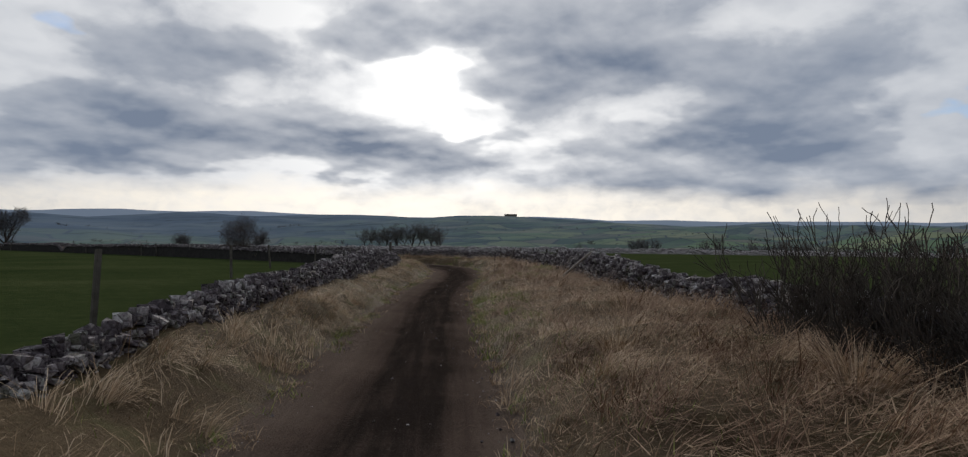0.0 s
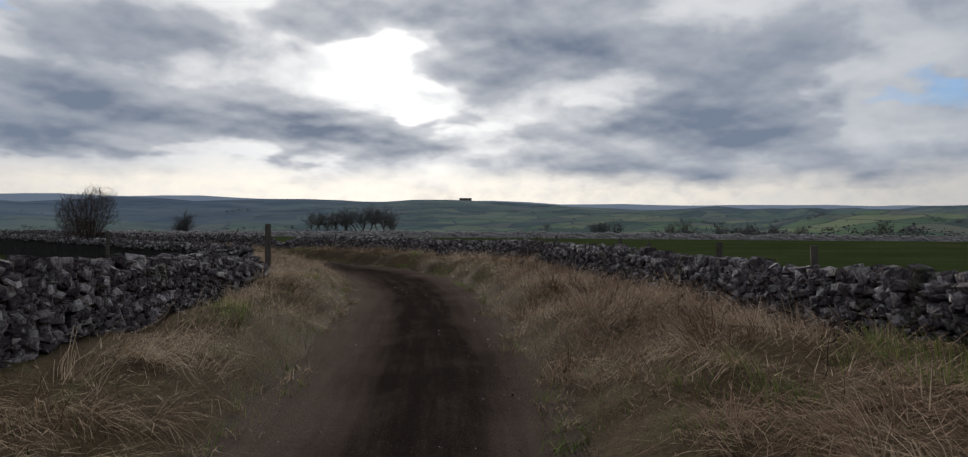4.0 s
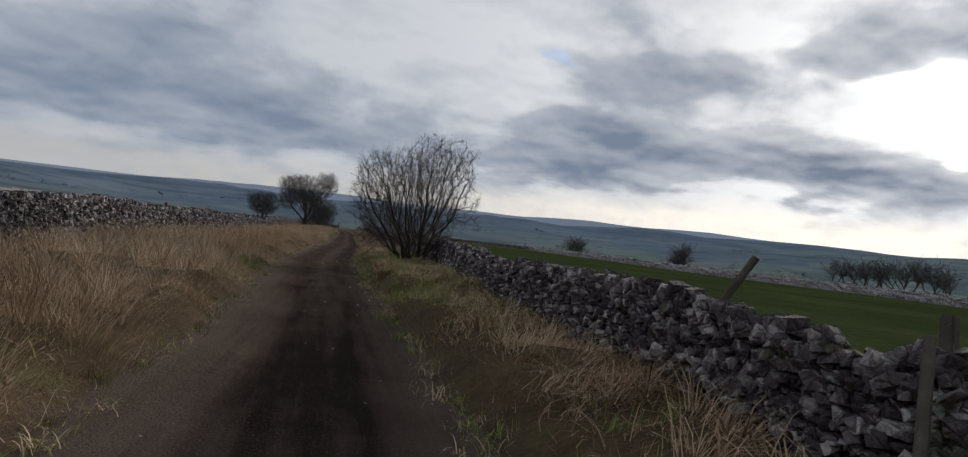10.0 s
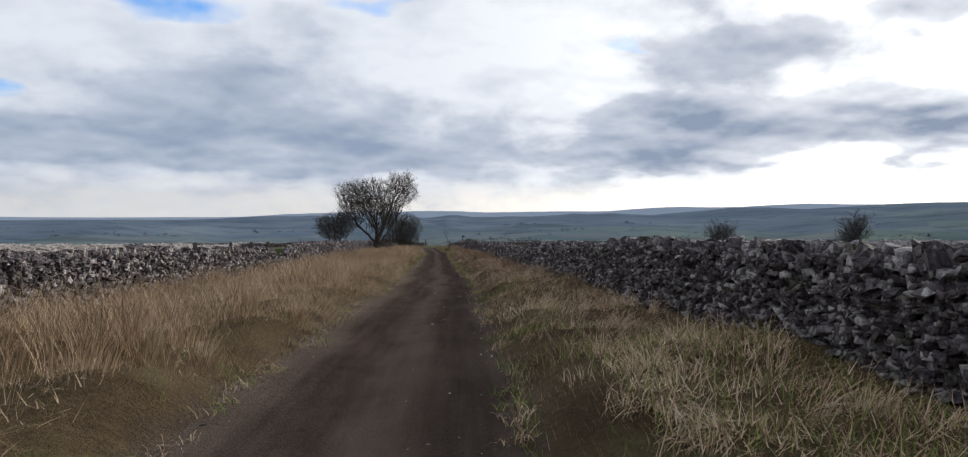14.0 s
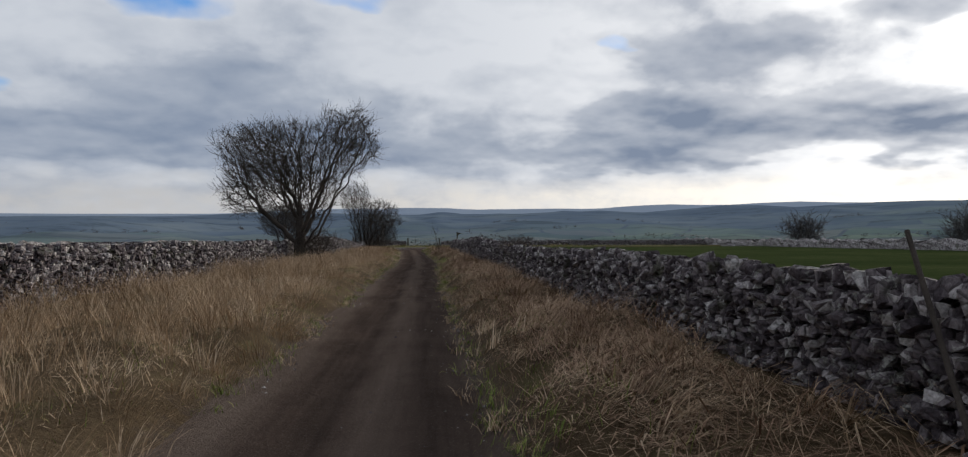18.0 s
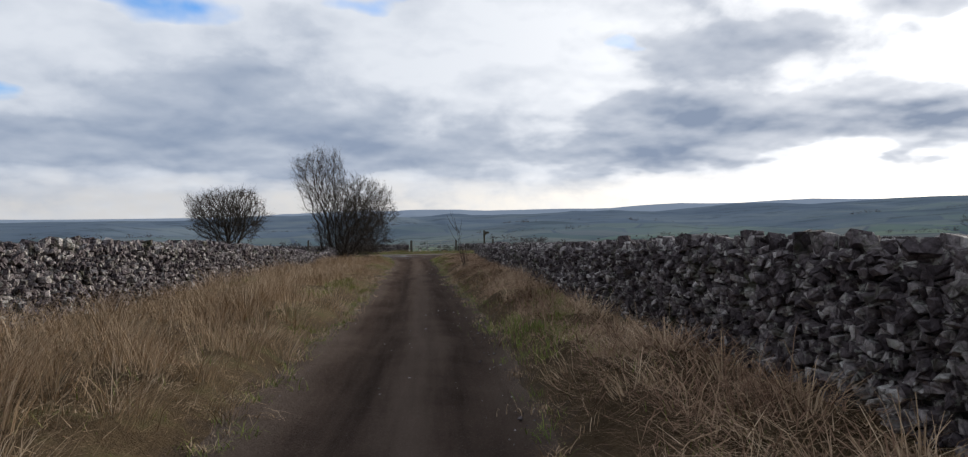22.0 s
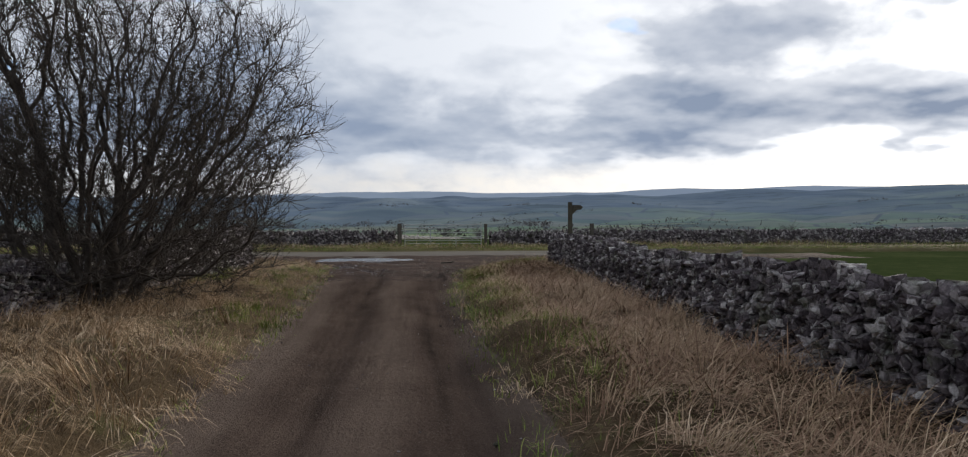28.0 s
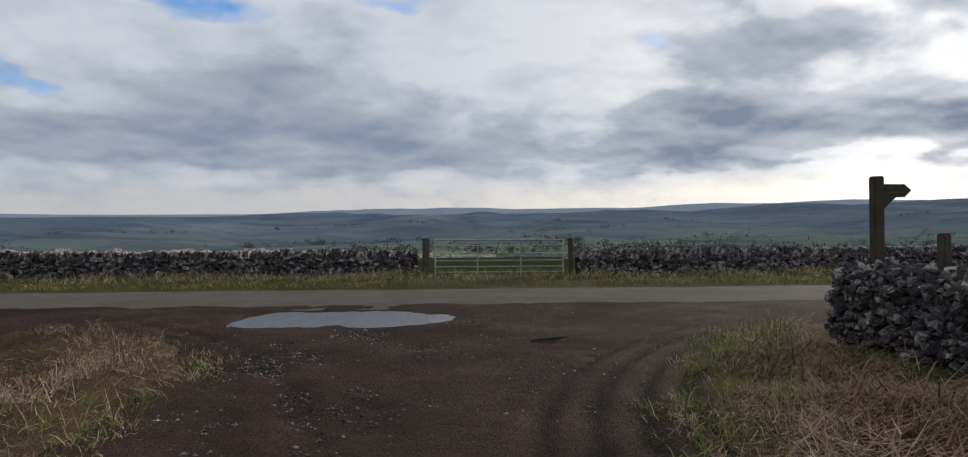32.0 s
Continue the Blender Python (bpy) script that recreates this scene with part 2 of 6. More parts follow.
def blade_material(name, *stops):
    m, n = material(name, 0.9, 0.04)
    r = n.add("ShaderNodeNewGeometry").outputs["Random Per Island"]
    p = n.add("ShaderNodeNewGeometry").outputs["Position"]
    t = n.math("ADD", n.math("MULTIPLY", r, 0.55), n.math("MULTIPLY", n.ramp(n.noise(0.9, 3, 0.6, p), (0.3, 0.0), (0.7, 1.0)), 0.45))
    n.put(n.bsdf.inputs["Base Color"], n.ramp(t, *stops))
    return m


STONE = stone_material("limestone", False)
STONE_JOINED = stone_material("limestone_rubble", True)
# wall fill coloured near black to stand for shade between the stones
SHADE_FILL = ground_material("gap_shade_fill", ((0.3, (0.016, 0.015, 0.014)), (0.7, (0.05, 0.047, 0.044))), 3.0)
DRY_BANK = ground_material("verge_turf", ((0.3, (0.045, 0.042, 0.018)), (0.5, (0.085, 0.074, 0.033)), (0.72, (0.16, 0.125, 0.064))), 0.7, 0.95, 25.0, 0.06)
STRAW = blade_material("dry_grass", (0.05, (0.095, 0.058, 0.033)), (0.3, (0.25, 0.168, 0.101)), (0.6, (0.45, 0.33, 0.216)), (0.95, (0.66, 0.52, 0.375)))
GREEN = blade_material("green_grass", (0.05, (0.07, 0.105, 0.023)), (0.5, (0.165, 0.21, 0.05)), (0.95, (0.36, 0.33, 0.125)))
BRACKEN = blade_material("dead_bracken", (0.05, (0.085, 0.048, 0.032)), (0.5, (0.24, 0.152, 0.102)), (0.95, (0.46, 0.335, 0.225)))
BARK = ground_material("bark", ((0.3, (0.03, 0.025, 0.022)), (0.55, (0.065, 0.055, 0.048)), (0.75, (0.11, 0.10, 0.085))), 5.0, 0.9, 40.0, 0.01)
TWIG = ground_material("twig_bark", ((0.3, (0.045, 0.035, 0.031)), (0.7, (0.115, 0.088, 0.077))), 3.0)
# paler, greyer twigs for distant trees: haze put into the colour
HAZED_TWIG = ground_material("hazed_twigs", ((0.3, (0.07, 0.065, 0.066)), (0.7, (0.13, 0.122, 0.12))), 0.6)
POST = ground_material("weathered_post", ((0.3, (0.05, 0.042, 0.035)), (0.6, (0.11, 0.10, 0.085)), (0.8, (0.16, 0.15, 0.13))), 6.0, 0.9, 60.0, 0.008)
SIGNWOOD = ground_material("sign_timber", ((0.3, (0.045, 0.04, 0.03)), (0.7, (0.10, 0.09, 0.07))), 5.0, 0.9, 60.0, 0.006)
BLEACHED = ground_material("bleached_wood", ((0.3, (0.22, 0.20, 0.17)), (0.7, (0.40, 0.37, 0.33))), 6.0, 0.85, 50.0, 0.006)
ASPHALT = ground_material("worn_asphalt", ((0.3, (0.09, 0.078, 0.067)), (0.55, (0.13, 0.115, 0.099)), (0.75, (0.18, 0.16, 0.138))), 0.8, 0.9, 60.0, 0.01)


def churned(n, p):
    """Colour of wet mud and gravel where the track meets the road."""
    t = n.math("ADD", n.math("MULTIPLY", n.noise(0.6, 5, 0.65, p), 0.7), n.math("MULTIPLY", n.noise(40, 4, 0.75, p), 0.35))
    c = n.ramp(t, (0.34, (0.018, 0.0125, 0.010)), (0.54, (0.058, 0.037, 0.029)), (0.76, (0.125, 0.086, 0.070)))
    grit = n.ramp(n.noise(70, 2, 0.5, p), (0.58, 0.0), (0.66, 1.0))
    where = n.ramp(n.noise(0.45, 3, 0.5, p), (0.4, 0.05), (0.65, 0.4))
    # wet furrows left by wheels swinging round the corner
    r = n.add("ShaderNodeVectorMath", {0: p, 1: (9.6, 2.8, 0.0)}, operation="DISTANCE").outputs["Value"]
    furrow = n.math("SINE", n.math("ADD", n.math("MULTIPLY", r, 19.0), n.math("MULTIPLY", n.noise(0.8, 3, 0.5, p), 2.0)))
    near_r = n.ramp(n.math("MULTIPLY", r, 0.1), (0.74, 0.0), (0.79, 0.8), (0.91, 0.8), (0.96, 0.0))
    c = n.mix(n.math("MULTIPLY", n.math("MULTIPLY", n.math("SUBTRACT", 0.6, furrow), 0.55, True), near_r), c, (0.022, 0.016, 0.013))
    return n.mix(n.math("MULTIPLY", grit, where), c, (0.20, 0.165, 0.145))


def mud_material():
    m, n = material("mud_track", 0.97, 0.0)
    p = n.add("ShaderNodeNewGeometry").outputs["Position"]
    u = n.add("ShaderNodeSeparateXYZ", {0: n.add("ShaderNodeUVMap", uv_map="lane").outputs[0]}).outputs[0]
    wob = n.math("MULTIPLY", n.math("SUBTRACT", n.noise(0.35, 3, 0.5, p), 0.5), 0.25)
    across = n.math("ADD", u, wob)
    ruts = n.ramp(across, (0.0, 0.75), (0.17, 0.62), (0.28, 0.28), (0.42, 0.24), (0.53, 0.55), (0.60, 0.50), (0.70, 0.24), (0.82, 0.32), (0.93, 0.65), (1.0, 0.75))
    soak = n.ramp(across, (0.0, 0.7), (0.2, 0.54), (0.30, 0.36), (0.42, 0.06), (0.66, 0.05), (0.78, 0.34), (0.88, 0.5), (1.0, 0.68))
    ahead = n.ramp(n.math("MULTIPLY", n.math("ADD", n.add("ShaderNodeSeparateXYZ", {0: p}).outputs[1], 180.0), 0.01), (0.60, 0.0), (0.80, 1.0))
    wear = n.mix(ahead, soak, ruts)
    patch = n.noise(0.9, 5, 0.65, p)
    fine = n.noise(48, 4, 0.75, p)
    along = n.add("ShaderNodeMapping", {"Vector": n.add("ShaderNodeUVMap", uv_map="lane").outputs[0], "Scale": (16.0, 3.0, 1.0)}).outputs[0]
    streak = n.math("SUBTRACT", n.noise(1.0, 5, 0.65, along), 0.5)
    wear = n.math("ADD", wear, n.math("MULTIPLY", streak, 0.55))
    t = n.math("ADD", n.math("MULTIPLY", wear, 0.72), n.math("ADD", n.math("MULTIPLY", patch, 0.30), n.math("MULTIPLY", fine, 0.26)))
    c = n.ramp(t, (0.30, (0.023, 0.0175, 0.015)), (0.52, (0.074, 0.054, 0.044)), (0.85, (0.140, 0.108, 0.088)))
    grit = n.ramp(n.noise(95, 2, 0.5, p), (0.63, 0.0), (0.70, 1.0))
    c = n.mix(n.math("MULTIPLY", grit, 0.45), c, (0.20, 0.175, 0.155))
    mouth = n.ramp(n.math("MULTIPLY", n.math("ADD", n.add("ShaderNodeSeparateXYZ", {0: p}).outputs[1], 20.0), 0.03), (0.66, 0.0), (0.79, 1.0))
    c = n.mix(mouth, c, churned(n, p))
    n.put(n.bsdf.inputs["Base Color"], c)
    n.put(n.bsdf.inputs["Roughness"], n.ramp(t, (0.3, 0.9), (0.55, 1.0)))
    h = n.math("ADD", n.noise(40, 4, 0.75, p), n.math("MULTIPLY", n.noise(7, 4, 0.6, p), 1.2))
    bump(n, h, 0.9, 0.04)
    return m


def verge_material():
    """Matted turf that gives way to trodden mud along the track's edge."""
    m, n = material("verge_turf", 0.95, 0.02)
    p = n.add("ShaderNodeNewGeometry").outputs["Position"]
    out = n.add("ShaderNodeSeparateXYZ", {0: n.add("ShaderNodeUVMap", uv_map="lane").outputs[0]}).outputs[0]
    t = n.math("ADD", n.math("MULTIPLY", n.noise(0.8, 5, 0.65, p), 0.6), n.math("MULTIPLY", n.noise(14, 5, 0.7, p), 0.4))
    c = n.ramp(t, (0.3, (0.04, 0.029, 0.017)), (0.5, (0.088, 0.062, 0.037)), (0.72, (0.165, 0.122, 0.076)))
    c = n.mix(n.ramp(n.noise(1.6, 4, 0.6, p), (0.54, 0.0), (0.68, 0.5)), c, (0.085, 0.09, 0.035))
    reach = n.math("ADD", out, n.math("MULTIPLY", n.math("SUBTRACT", n.noise(3.5, 5, 0.7, p), 0.5), 0.9))
    dirt = n.ramp(t, (0.3, (0.05, 0.037, 0.03)), (0.7, (0.12, 0.092, 0.072)))
    c = n.mix(n.ramp(reach, (0.06, 1.0), (0.32, 0.0)), c, dirt)
    n.put(n.bsdf.inputs["Base Color"], c)
    bump(n, n.noise(25, 5, 0.7, p), 0.9, 0.06)
    return m


MUD = mud_material()
VERGE = verge_material()
water_m, wn = material("puddle_water", 0.26, 0.5)
wn.put(wn.bsdf.inputs["Base Color"], (0.03, 0.026, 0.022, 1))
bump(wn, wn.noise(30, 3, 0.5, wn.where), 0.12, 0.02)
WATER = water_m
steel_m, sn = material("galvanised_steel", 0.42, 0.5)
sn.put(sn.bsdf.inputs["Metallic"], 0.85)
sn.put(sn.bsdf.inputs["Base Color"], sn.ramp(sn.noise(7, 4, 0.6, sn.where), (0.3, (0.26, 0.27, 0.27)), (0.7, (0.42, 0.43, 0.42))))
STEEL = steel_m

# ---- helpers for meshes ----


def mesh_of(name, verts, faces, mat, smooth=False):
    """A mesh from arrays: verts (n, 3), faces (m, 3 or 4)."""
    me = bpy.data.meshes.new(name)
    verts, faces = np.asarray(verts, np.float32), np.asarray(faces, np.int32)
    k = faces.shape[1]
    me.vertices.add(len(verts))
    me.vertices.foreach_set("co", verts.ravel())
    me.loops.add(faces.size)
    me.loops.foreach_set("vertex_index", faces.ravel())
    me.polygons.add(len(faces))
    me.polygons.foreach_set("loop_start", np.arange(0, faces.size, k, dtype=np.int32))
    me.polygons.foreach_set("use_smooth", np.full(len(faces), smooth))
    me.update(calc_edges=True)
    me.materials.append(mat)
    return me


def part(name, bm, mat, parent, label=""):
    """One mesh object under a thing or a part; bm may be a bmesh or a mesh."""
    if isinstance(bm, bmesh.types.BMesh):
        me = bpy.data.meshes.new(name)
        bm.to_mesh(me)
        bm.free()
        me.materials.append(mat)
    else:
        me = bm
    ob = new(name, me)
    ob.parent = parent
    if label:
        ob["label"] = label
    return ob


def box(bm, x0, x1, y0, y1, z0, z1, bevel=0.0):
    made = bmesh.ops.create_cube(bm, size=1.0)["verts"]
    for v in made:
        v.co = Vector((x0 + (v.co.x + 0.5) * (x1 - x0), y0 + (v.co.y + 0.5) * (y1 - y0), z0 + (v.co.z + 0.5) * (z1 - z0)))
    if bevel:
        edges = {e for v in made for e in v.link_edges}
        bmesh.ops.bevel(bm, geom=list(edges), offset=bevel, segments=2, affect="EDGES")
    return bm


def rod(bm, a, b, r, sides=8, r2=None):
    a, b = Vector(a), Vector(b)
    d = b - a
    m = Matrix.Translation((a + b) / 2) @ d.to_track_quat("Z", "Y").to_matrix().to_4x4()
    bmesh.ops.create_cone(bm, cap_ends=True, segments=sides, radius1=r, radius2=r if r2 is None else r2, depth=d.length, matrix=m)
    return bm


# ---- plan: lane, walls ----
LANE = np.array([(-57.5, -193.6), (-48.5, -184.0), (-38.9, -173.55), (-34.9, -169.4), (-30.7, -165.3), (-26.5, -161.15), (-22.4, -157.3), (-18.35, -153.8), (-14.25, -149.9), (-10.2, -145.5),
                 (-6.78, -140.4), (-4.3, -133.95), (-3.08, -127.0), (-2.75, -120.2), (-2.66, -114.1), (-2.58, -107.9), (-2.42, -101.0), (-2.02, -93.8), (-1.6, -86.5), (-1.22, -79.5),
                 (-1.12, -72.4), (-0.94, -65.3), (-0.74, -58.3), (-0.57, -51.7), (-0.46, -45.0), (-0.25, -38.8), (-0.18, -33.0), (-0.15, -27.7), (-0.15, -22.9), (-0.12, -13.7), (-0.14, -5.6), (-0.2, 0.0), (-0.2, 7.0), (-0.2, 12.6)])
WALL_R = [(-52.0, -192.5), (-37.5, -178.3), (-28.0, -168.7), (-24.6, -165.2), (-20.5, -161.2), (-16.5, -157.5), (-12.6, -153.5), (-9.4, -150.2), (-6.2, -146.7), (-4.1, -142.9), (-2.4, -139.0), (-0.9, -134.1),
          (-0.45, -129.3), (-0.1, -120.2), (0.3, -112.0), (0.75, -104.0), (0.95, -95.0), (1.15, -86.0), (1.35, -77.0), (1.6, -67.0), (1.95, -55.0), (2.3, -36.0), (2.65, -20.0), (2.95, -12.0), (3.65, -1.5), (4.05, 3.0), (4.2, 7.7)]
WALL_L = [(-61.5, -193.0), (-45.0, -176.4), (-37.0, -168.4), (-31.8, -163.2), (-29.1, -160.5), (-26.0, -157.5), (-22.5, -154.1), (-17.5, -149.3), (-13.3, -144.9), (-10.9, -140.8), (-9.7, -134.0), (-9.2, -125.0), (-8.6, -114.0),
          (-8.2, -106.9), (-7.7, -97.0), (-7.25, -85.5), (-7.05, -75.6), (-6.7, -63.0), (-6.4, -55.0), (-5.8, -42.0), (-5.15, -31.0), (-4.9, -24.0), (-4.6, -16.0), (-4.5, -8.0), (-4.5, 0.0), (-4.35, 7.2)]


def spline(pts, step):
    """A smooth line through points, at even steps."""
    pts = np.asarray(pts, float)
    p = np.vstack([2 * pts[0] - pts[1], pts, 2 * pts[-1] - pts[-2]])
    out = []
    for i in range(1, len(p) - 2):
        t = np.linspace(0, 1, 40, endpoint=False)[:, None]
        a, b, c, d = p[i - 1], p[i], p[i + 1], p[i + 2]
        out.append(0.5 * (2 * b + (c - a) * t + (2 * a - 5 * b + 4 * c - d) * t * t + (3 * b - a - 3 * c + d) * t**3))
    line = np.vstack(out + [pts[-1:]])
    s = np.r_[0, np.cumsum(np.linalg.norm(np.diff(line, axis=0), axis=1))]
    n = max(2, int(round(s[-1] / step)) + 1)
    at = np.linspace(0, s[-1], n)
    return np.stack([np.interp(at, s, line[:, 0]), np.interp(at, s, line[:, 1])], 1), at


def normals_of(line):
    d = np.gradient(line, axis=0)
    d /= np.linalg.norm(d, axis=1, keepdims=True)
    return d, np.stack([d[:, 1], -d[:, 0]], 1)  # ahead, to the right


lane_xy, lane_s = spline(LANE, 0.35)
lane_d, lane_n = normals_of(lane_xy)
wr_xy, _ = spline(WALL_R, 0.25)
wl_xy, _ = spline(WALL_L, 0.25)


def gap_to(wall):
    """How far a wall stands from the lane's middle, at each step of the lane."""
    out = []
    for p, d in zip(lane_xy, lane_d):
        along = np.abs((wall - p) @ d)
        near = np.linalg.norm(wall - p, axis=1)
        i = np.argmin(along + (near > 12) * 100 + near * 0.02)
        out.append(np.linalg.norm(wall[i] - p))
    out = np.array(out)
    k = np.ones(9) / 9
    return np.convolve(np.pad(out, 4, mode="edge"), k, mode="valid")


gap_r, gap_l = gap_to(wr_xy), gap_to(wl_xy)
lane_y = lane_xy[:, 1]
# half widths of the bare track, which opens out at the junction
edge_r = np.interp(lane_y, [-200, -160, -150, -145, -139, -133, -127, -112, -100, -50, -42, -30, -12, -5, 0, 3.5, 5.2, 7.0, 9.0, 12.6], [0.98, 0.95, 1.2, 1.6, 1.95, 1.6, 1.25, 0.9, 0.78, 0.82, 0.98, 1.1, 1.05, 1.05, 1.15, 1.5, 1.9, 2.6, 3.7, 12.0])
edge_l = np.interp(lane_y, [-200, -165, -155, -120, -104, -88, -70, -30, -12, -5, 0.7, 6.5, 8.2, 9.2, 12.6], [1.1, 1.15, 1.25, 1.25, 1.55, 1.6, 1.38, 1.2, 1.25, 1.3, 1.6, 2.0, 2.6, 5.0, 12.0])


def fbm(x, y, f, seed=0, octaves=4):
    """Smooth value noise on a plane, about -1 to 1, vectorised."""
    x, y = np.asarray(x, float) * f + seed * 17.3, np.asarray(y, float) * f - seed * 9.1
    total, amp = np.zeros_like(x), 1.0
    for _ in range(octaves):
        xi, yi = np.floor(x), np.floor(y)
        fx, fy = x - xi, y - yi
        fx, fy = fx * fx * (3 - 2 * fx), fy * fy * (3 - 2 * fy)

        def h(a, b):
            v = np.sin(a * 127.1 + b * 311.7 + seed) * 43758.5453
            return (v - np.floor(v)) * 2 - 1

        total += amp * ((h(xi, yi) * (1 - fx) + h(xi + 1, yi) * fx) * (1 - fy) + (h(xi, yi + 1) * (1 - fx) + h(xi + 1, yi + 1) * fx) * fy)
        x, y, amp = x * 2.03 + 5.1, y * 2.03 - 3.7, amp * 0.5
    return total / 1.6


def verge_height(x, y, out, side=1):
    """Height of the verge, out metres from the track's edge."""
    bank = np.interp(y, [-200, -152, -146, -134, -126, -30, -8, 2, 8], [0.24, 0.24, 0.36, 0.36, 0.24, 0.22, 0.14, 0.04, 0.02])
    rise = np.clip(out / 0.7, 0, 1)
    rise = rise * rise * (3 - 2 * rise)
    heap = np.interp(y, [-156, -148, -130, -20, -4], [0.22, 0.10, 0.10, 0.10, 0.0] if side > 0 else [0.46, 0.10, 0.02, 0.02, 0.0]) * np.clip((out - 0.5) / 1.3, 0, 1)
    return -0.03 + heap + bank * rise + (0.02 + 0.13 * fbm(x, y, 0.75, 3) + 0.16 * np.abs(fbm(x, y, 1.1, 33, 2))) * rise


# the sheet of ground: fine along the lane, wide to the horizon
def spread(lo, hi, step, far, grow=1.11):
    a = list(np.arange(lo, hi + step / 2, step))
    g, d = a[-1], step
    while g < far:
        d *= grow
        g += d
        a.append(g)
    g, d = a[0], step
    while g > -far:
        d *= grow
        g -= d
        a.insert(0, g)
    return np.array(a)


def dist_to_lane(x, y):
    out = np.full(x.shape, 1e9)
    for p in lane_xy[::6]:
        out = np.minimum(out, (x - p[0]) ** 2 + (y - p[1]) ** 2)
    return np.sqrt(out)


RIDGE_AZ = [-180, -60, -31, -16, -10, 8, 15, 22.6, 29, 37, 43, 50, 58, 72, 82, 110, 180]
RIDGE_EL = [1.5, 1.6, 1.8, 1.85, 2.1, 2.15, 2.2, 2.35, 2.65, 2.5, 2.4, 2.45, 2.2, 1.9, 1.75, 1.5, 1.5]


def land(x, y):
    """Height of open country."""
    d = dist_to_lane(x, y)
    r = np.hypot(x, y + 60)
    z = 0.12 + 0.10 * fbm(x, y, 0.05, 5) * np.clip(d / 8, 0, 1)
    z -= np.clip((d - 60) / 900, 0, 1) * 9.0
    z += np.clip((d - 40) / 400, 0, 1) * 1.5 * fbm(x, y, 0.006, 7)
    # falls away beyond the road
    z -= np.clip((y - 22) / 300, 0, 1) * 6.0
    az = np.degrees(np.arctan2(x, y + 60))
    el = np.interp(az, RIDGE_AZ, RIDGE_EL)
    rise = np.clip((r - 900) / 2300, 0, 1)
    top = np.tan(np.radians(el)) * 3200
    z += rise**1.25 * top * (1 + 0.055 * fbm(az * 0.5, az * 0, 0.6, 9, 5)) + np.clip((r - 600) / 900, 0, 1) * (1 - 0.5 * rise) * 52 * fbm(x, y, 0.0030, 11)
    # paler ridges that look over the first
    past = np.clip((r - 3350) / 700, 0, 1)
    over = np.interp(az, [-60, -12, -4, 20, 34, 60], [-0.1, -0.05, 0.16, 0.10, -0.2, -0.1]) + 0.16 * fbm(az * 0.35, az * 0, 0.6, 19, 4)
    z = np.where(r > 3350, (1 - past) * (z - 40 * np.sin(past * math.pi)) + past * np.tan(np.radians(el + over)) * r, z)
    return np.where(d < 9, np.minimum(z, 0.10), z)


gx, gy = spread(-46, 9, 1.0, 4300), spread(-182, 26, 1.0, 4300)
GX, GY = np.meshgrid(gx, gy)
GZ = land(GX, GY)
near = dist_to_lane(GX, GY)
GZ = np.where(near < 4.2, -0.12, GZ)
GZ = np.where((GY > 7) & (GY < 19) & (np.abs(GX) < 60), -0.12, GZ)
idx = np.arange(GX.size).reshape(GX.shape)
quads = np.stack([idx[:-1, :-1], idx[:-1, 1:], idx[1:, 1:], idx[1:, :-1]], -1).reshape(-1, 4)


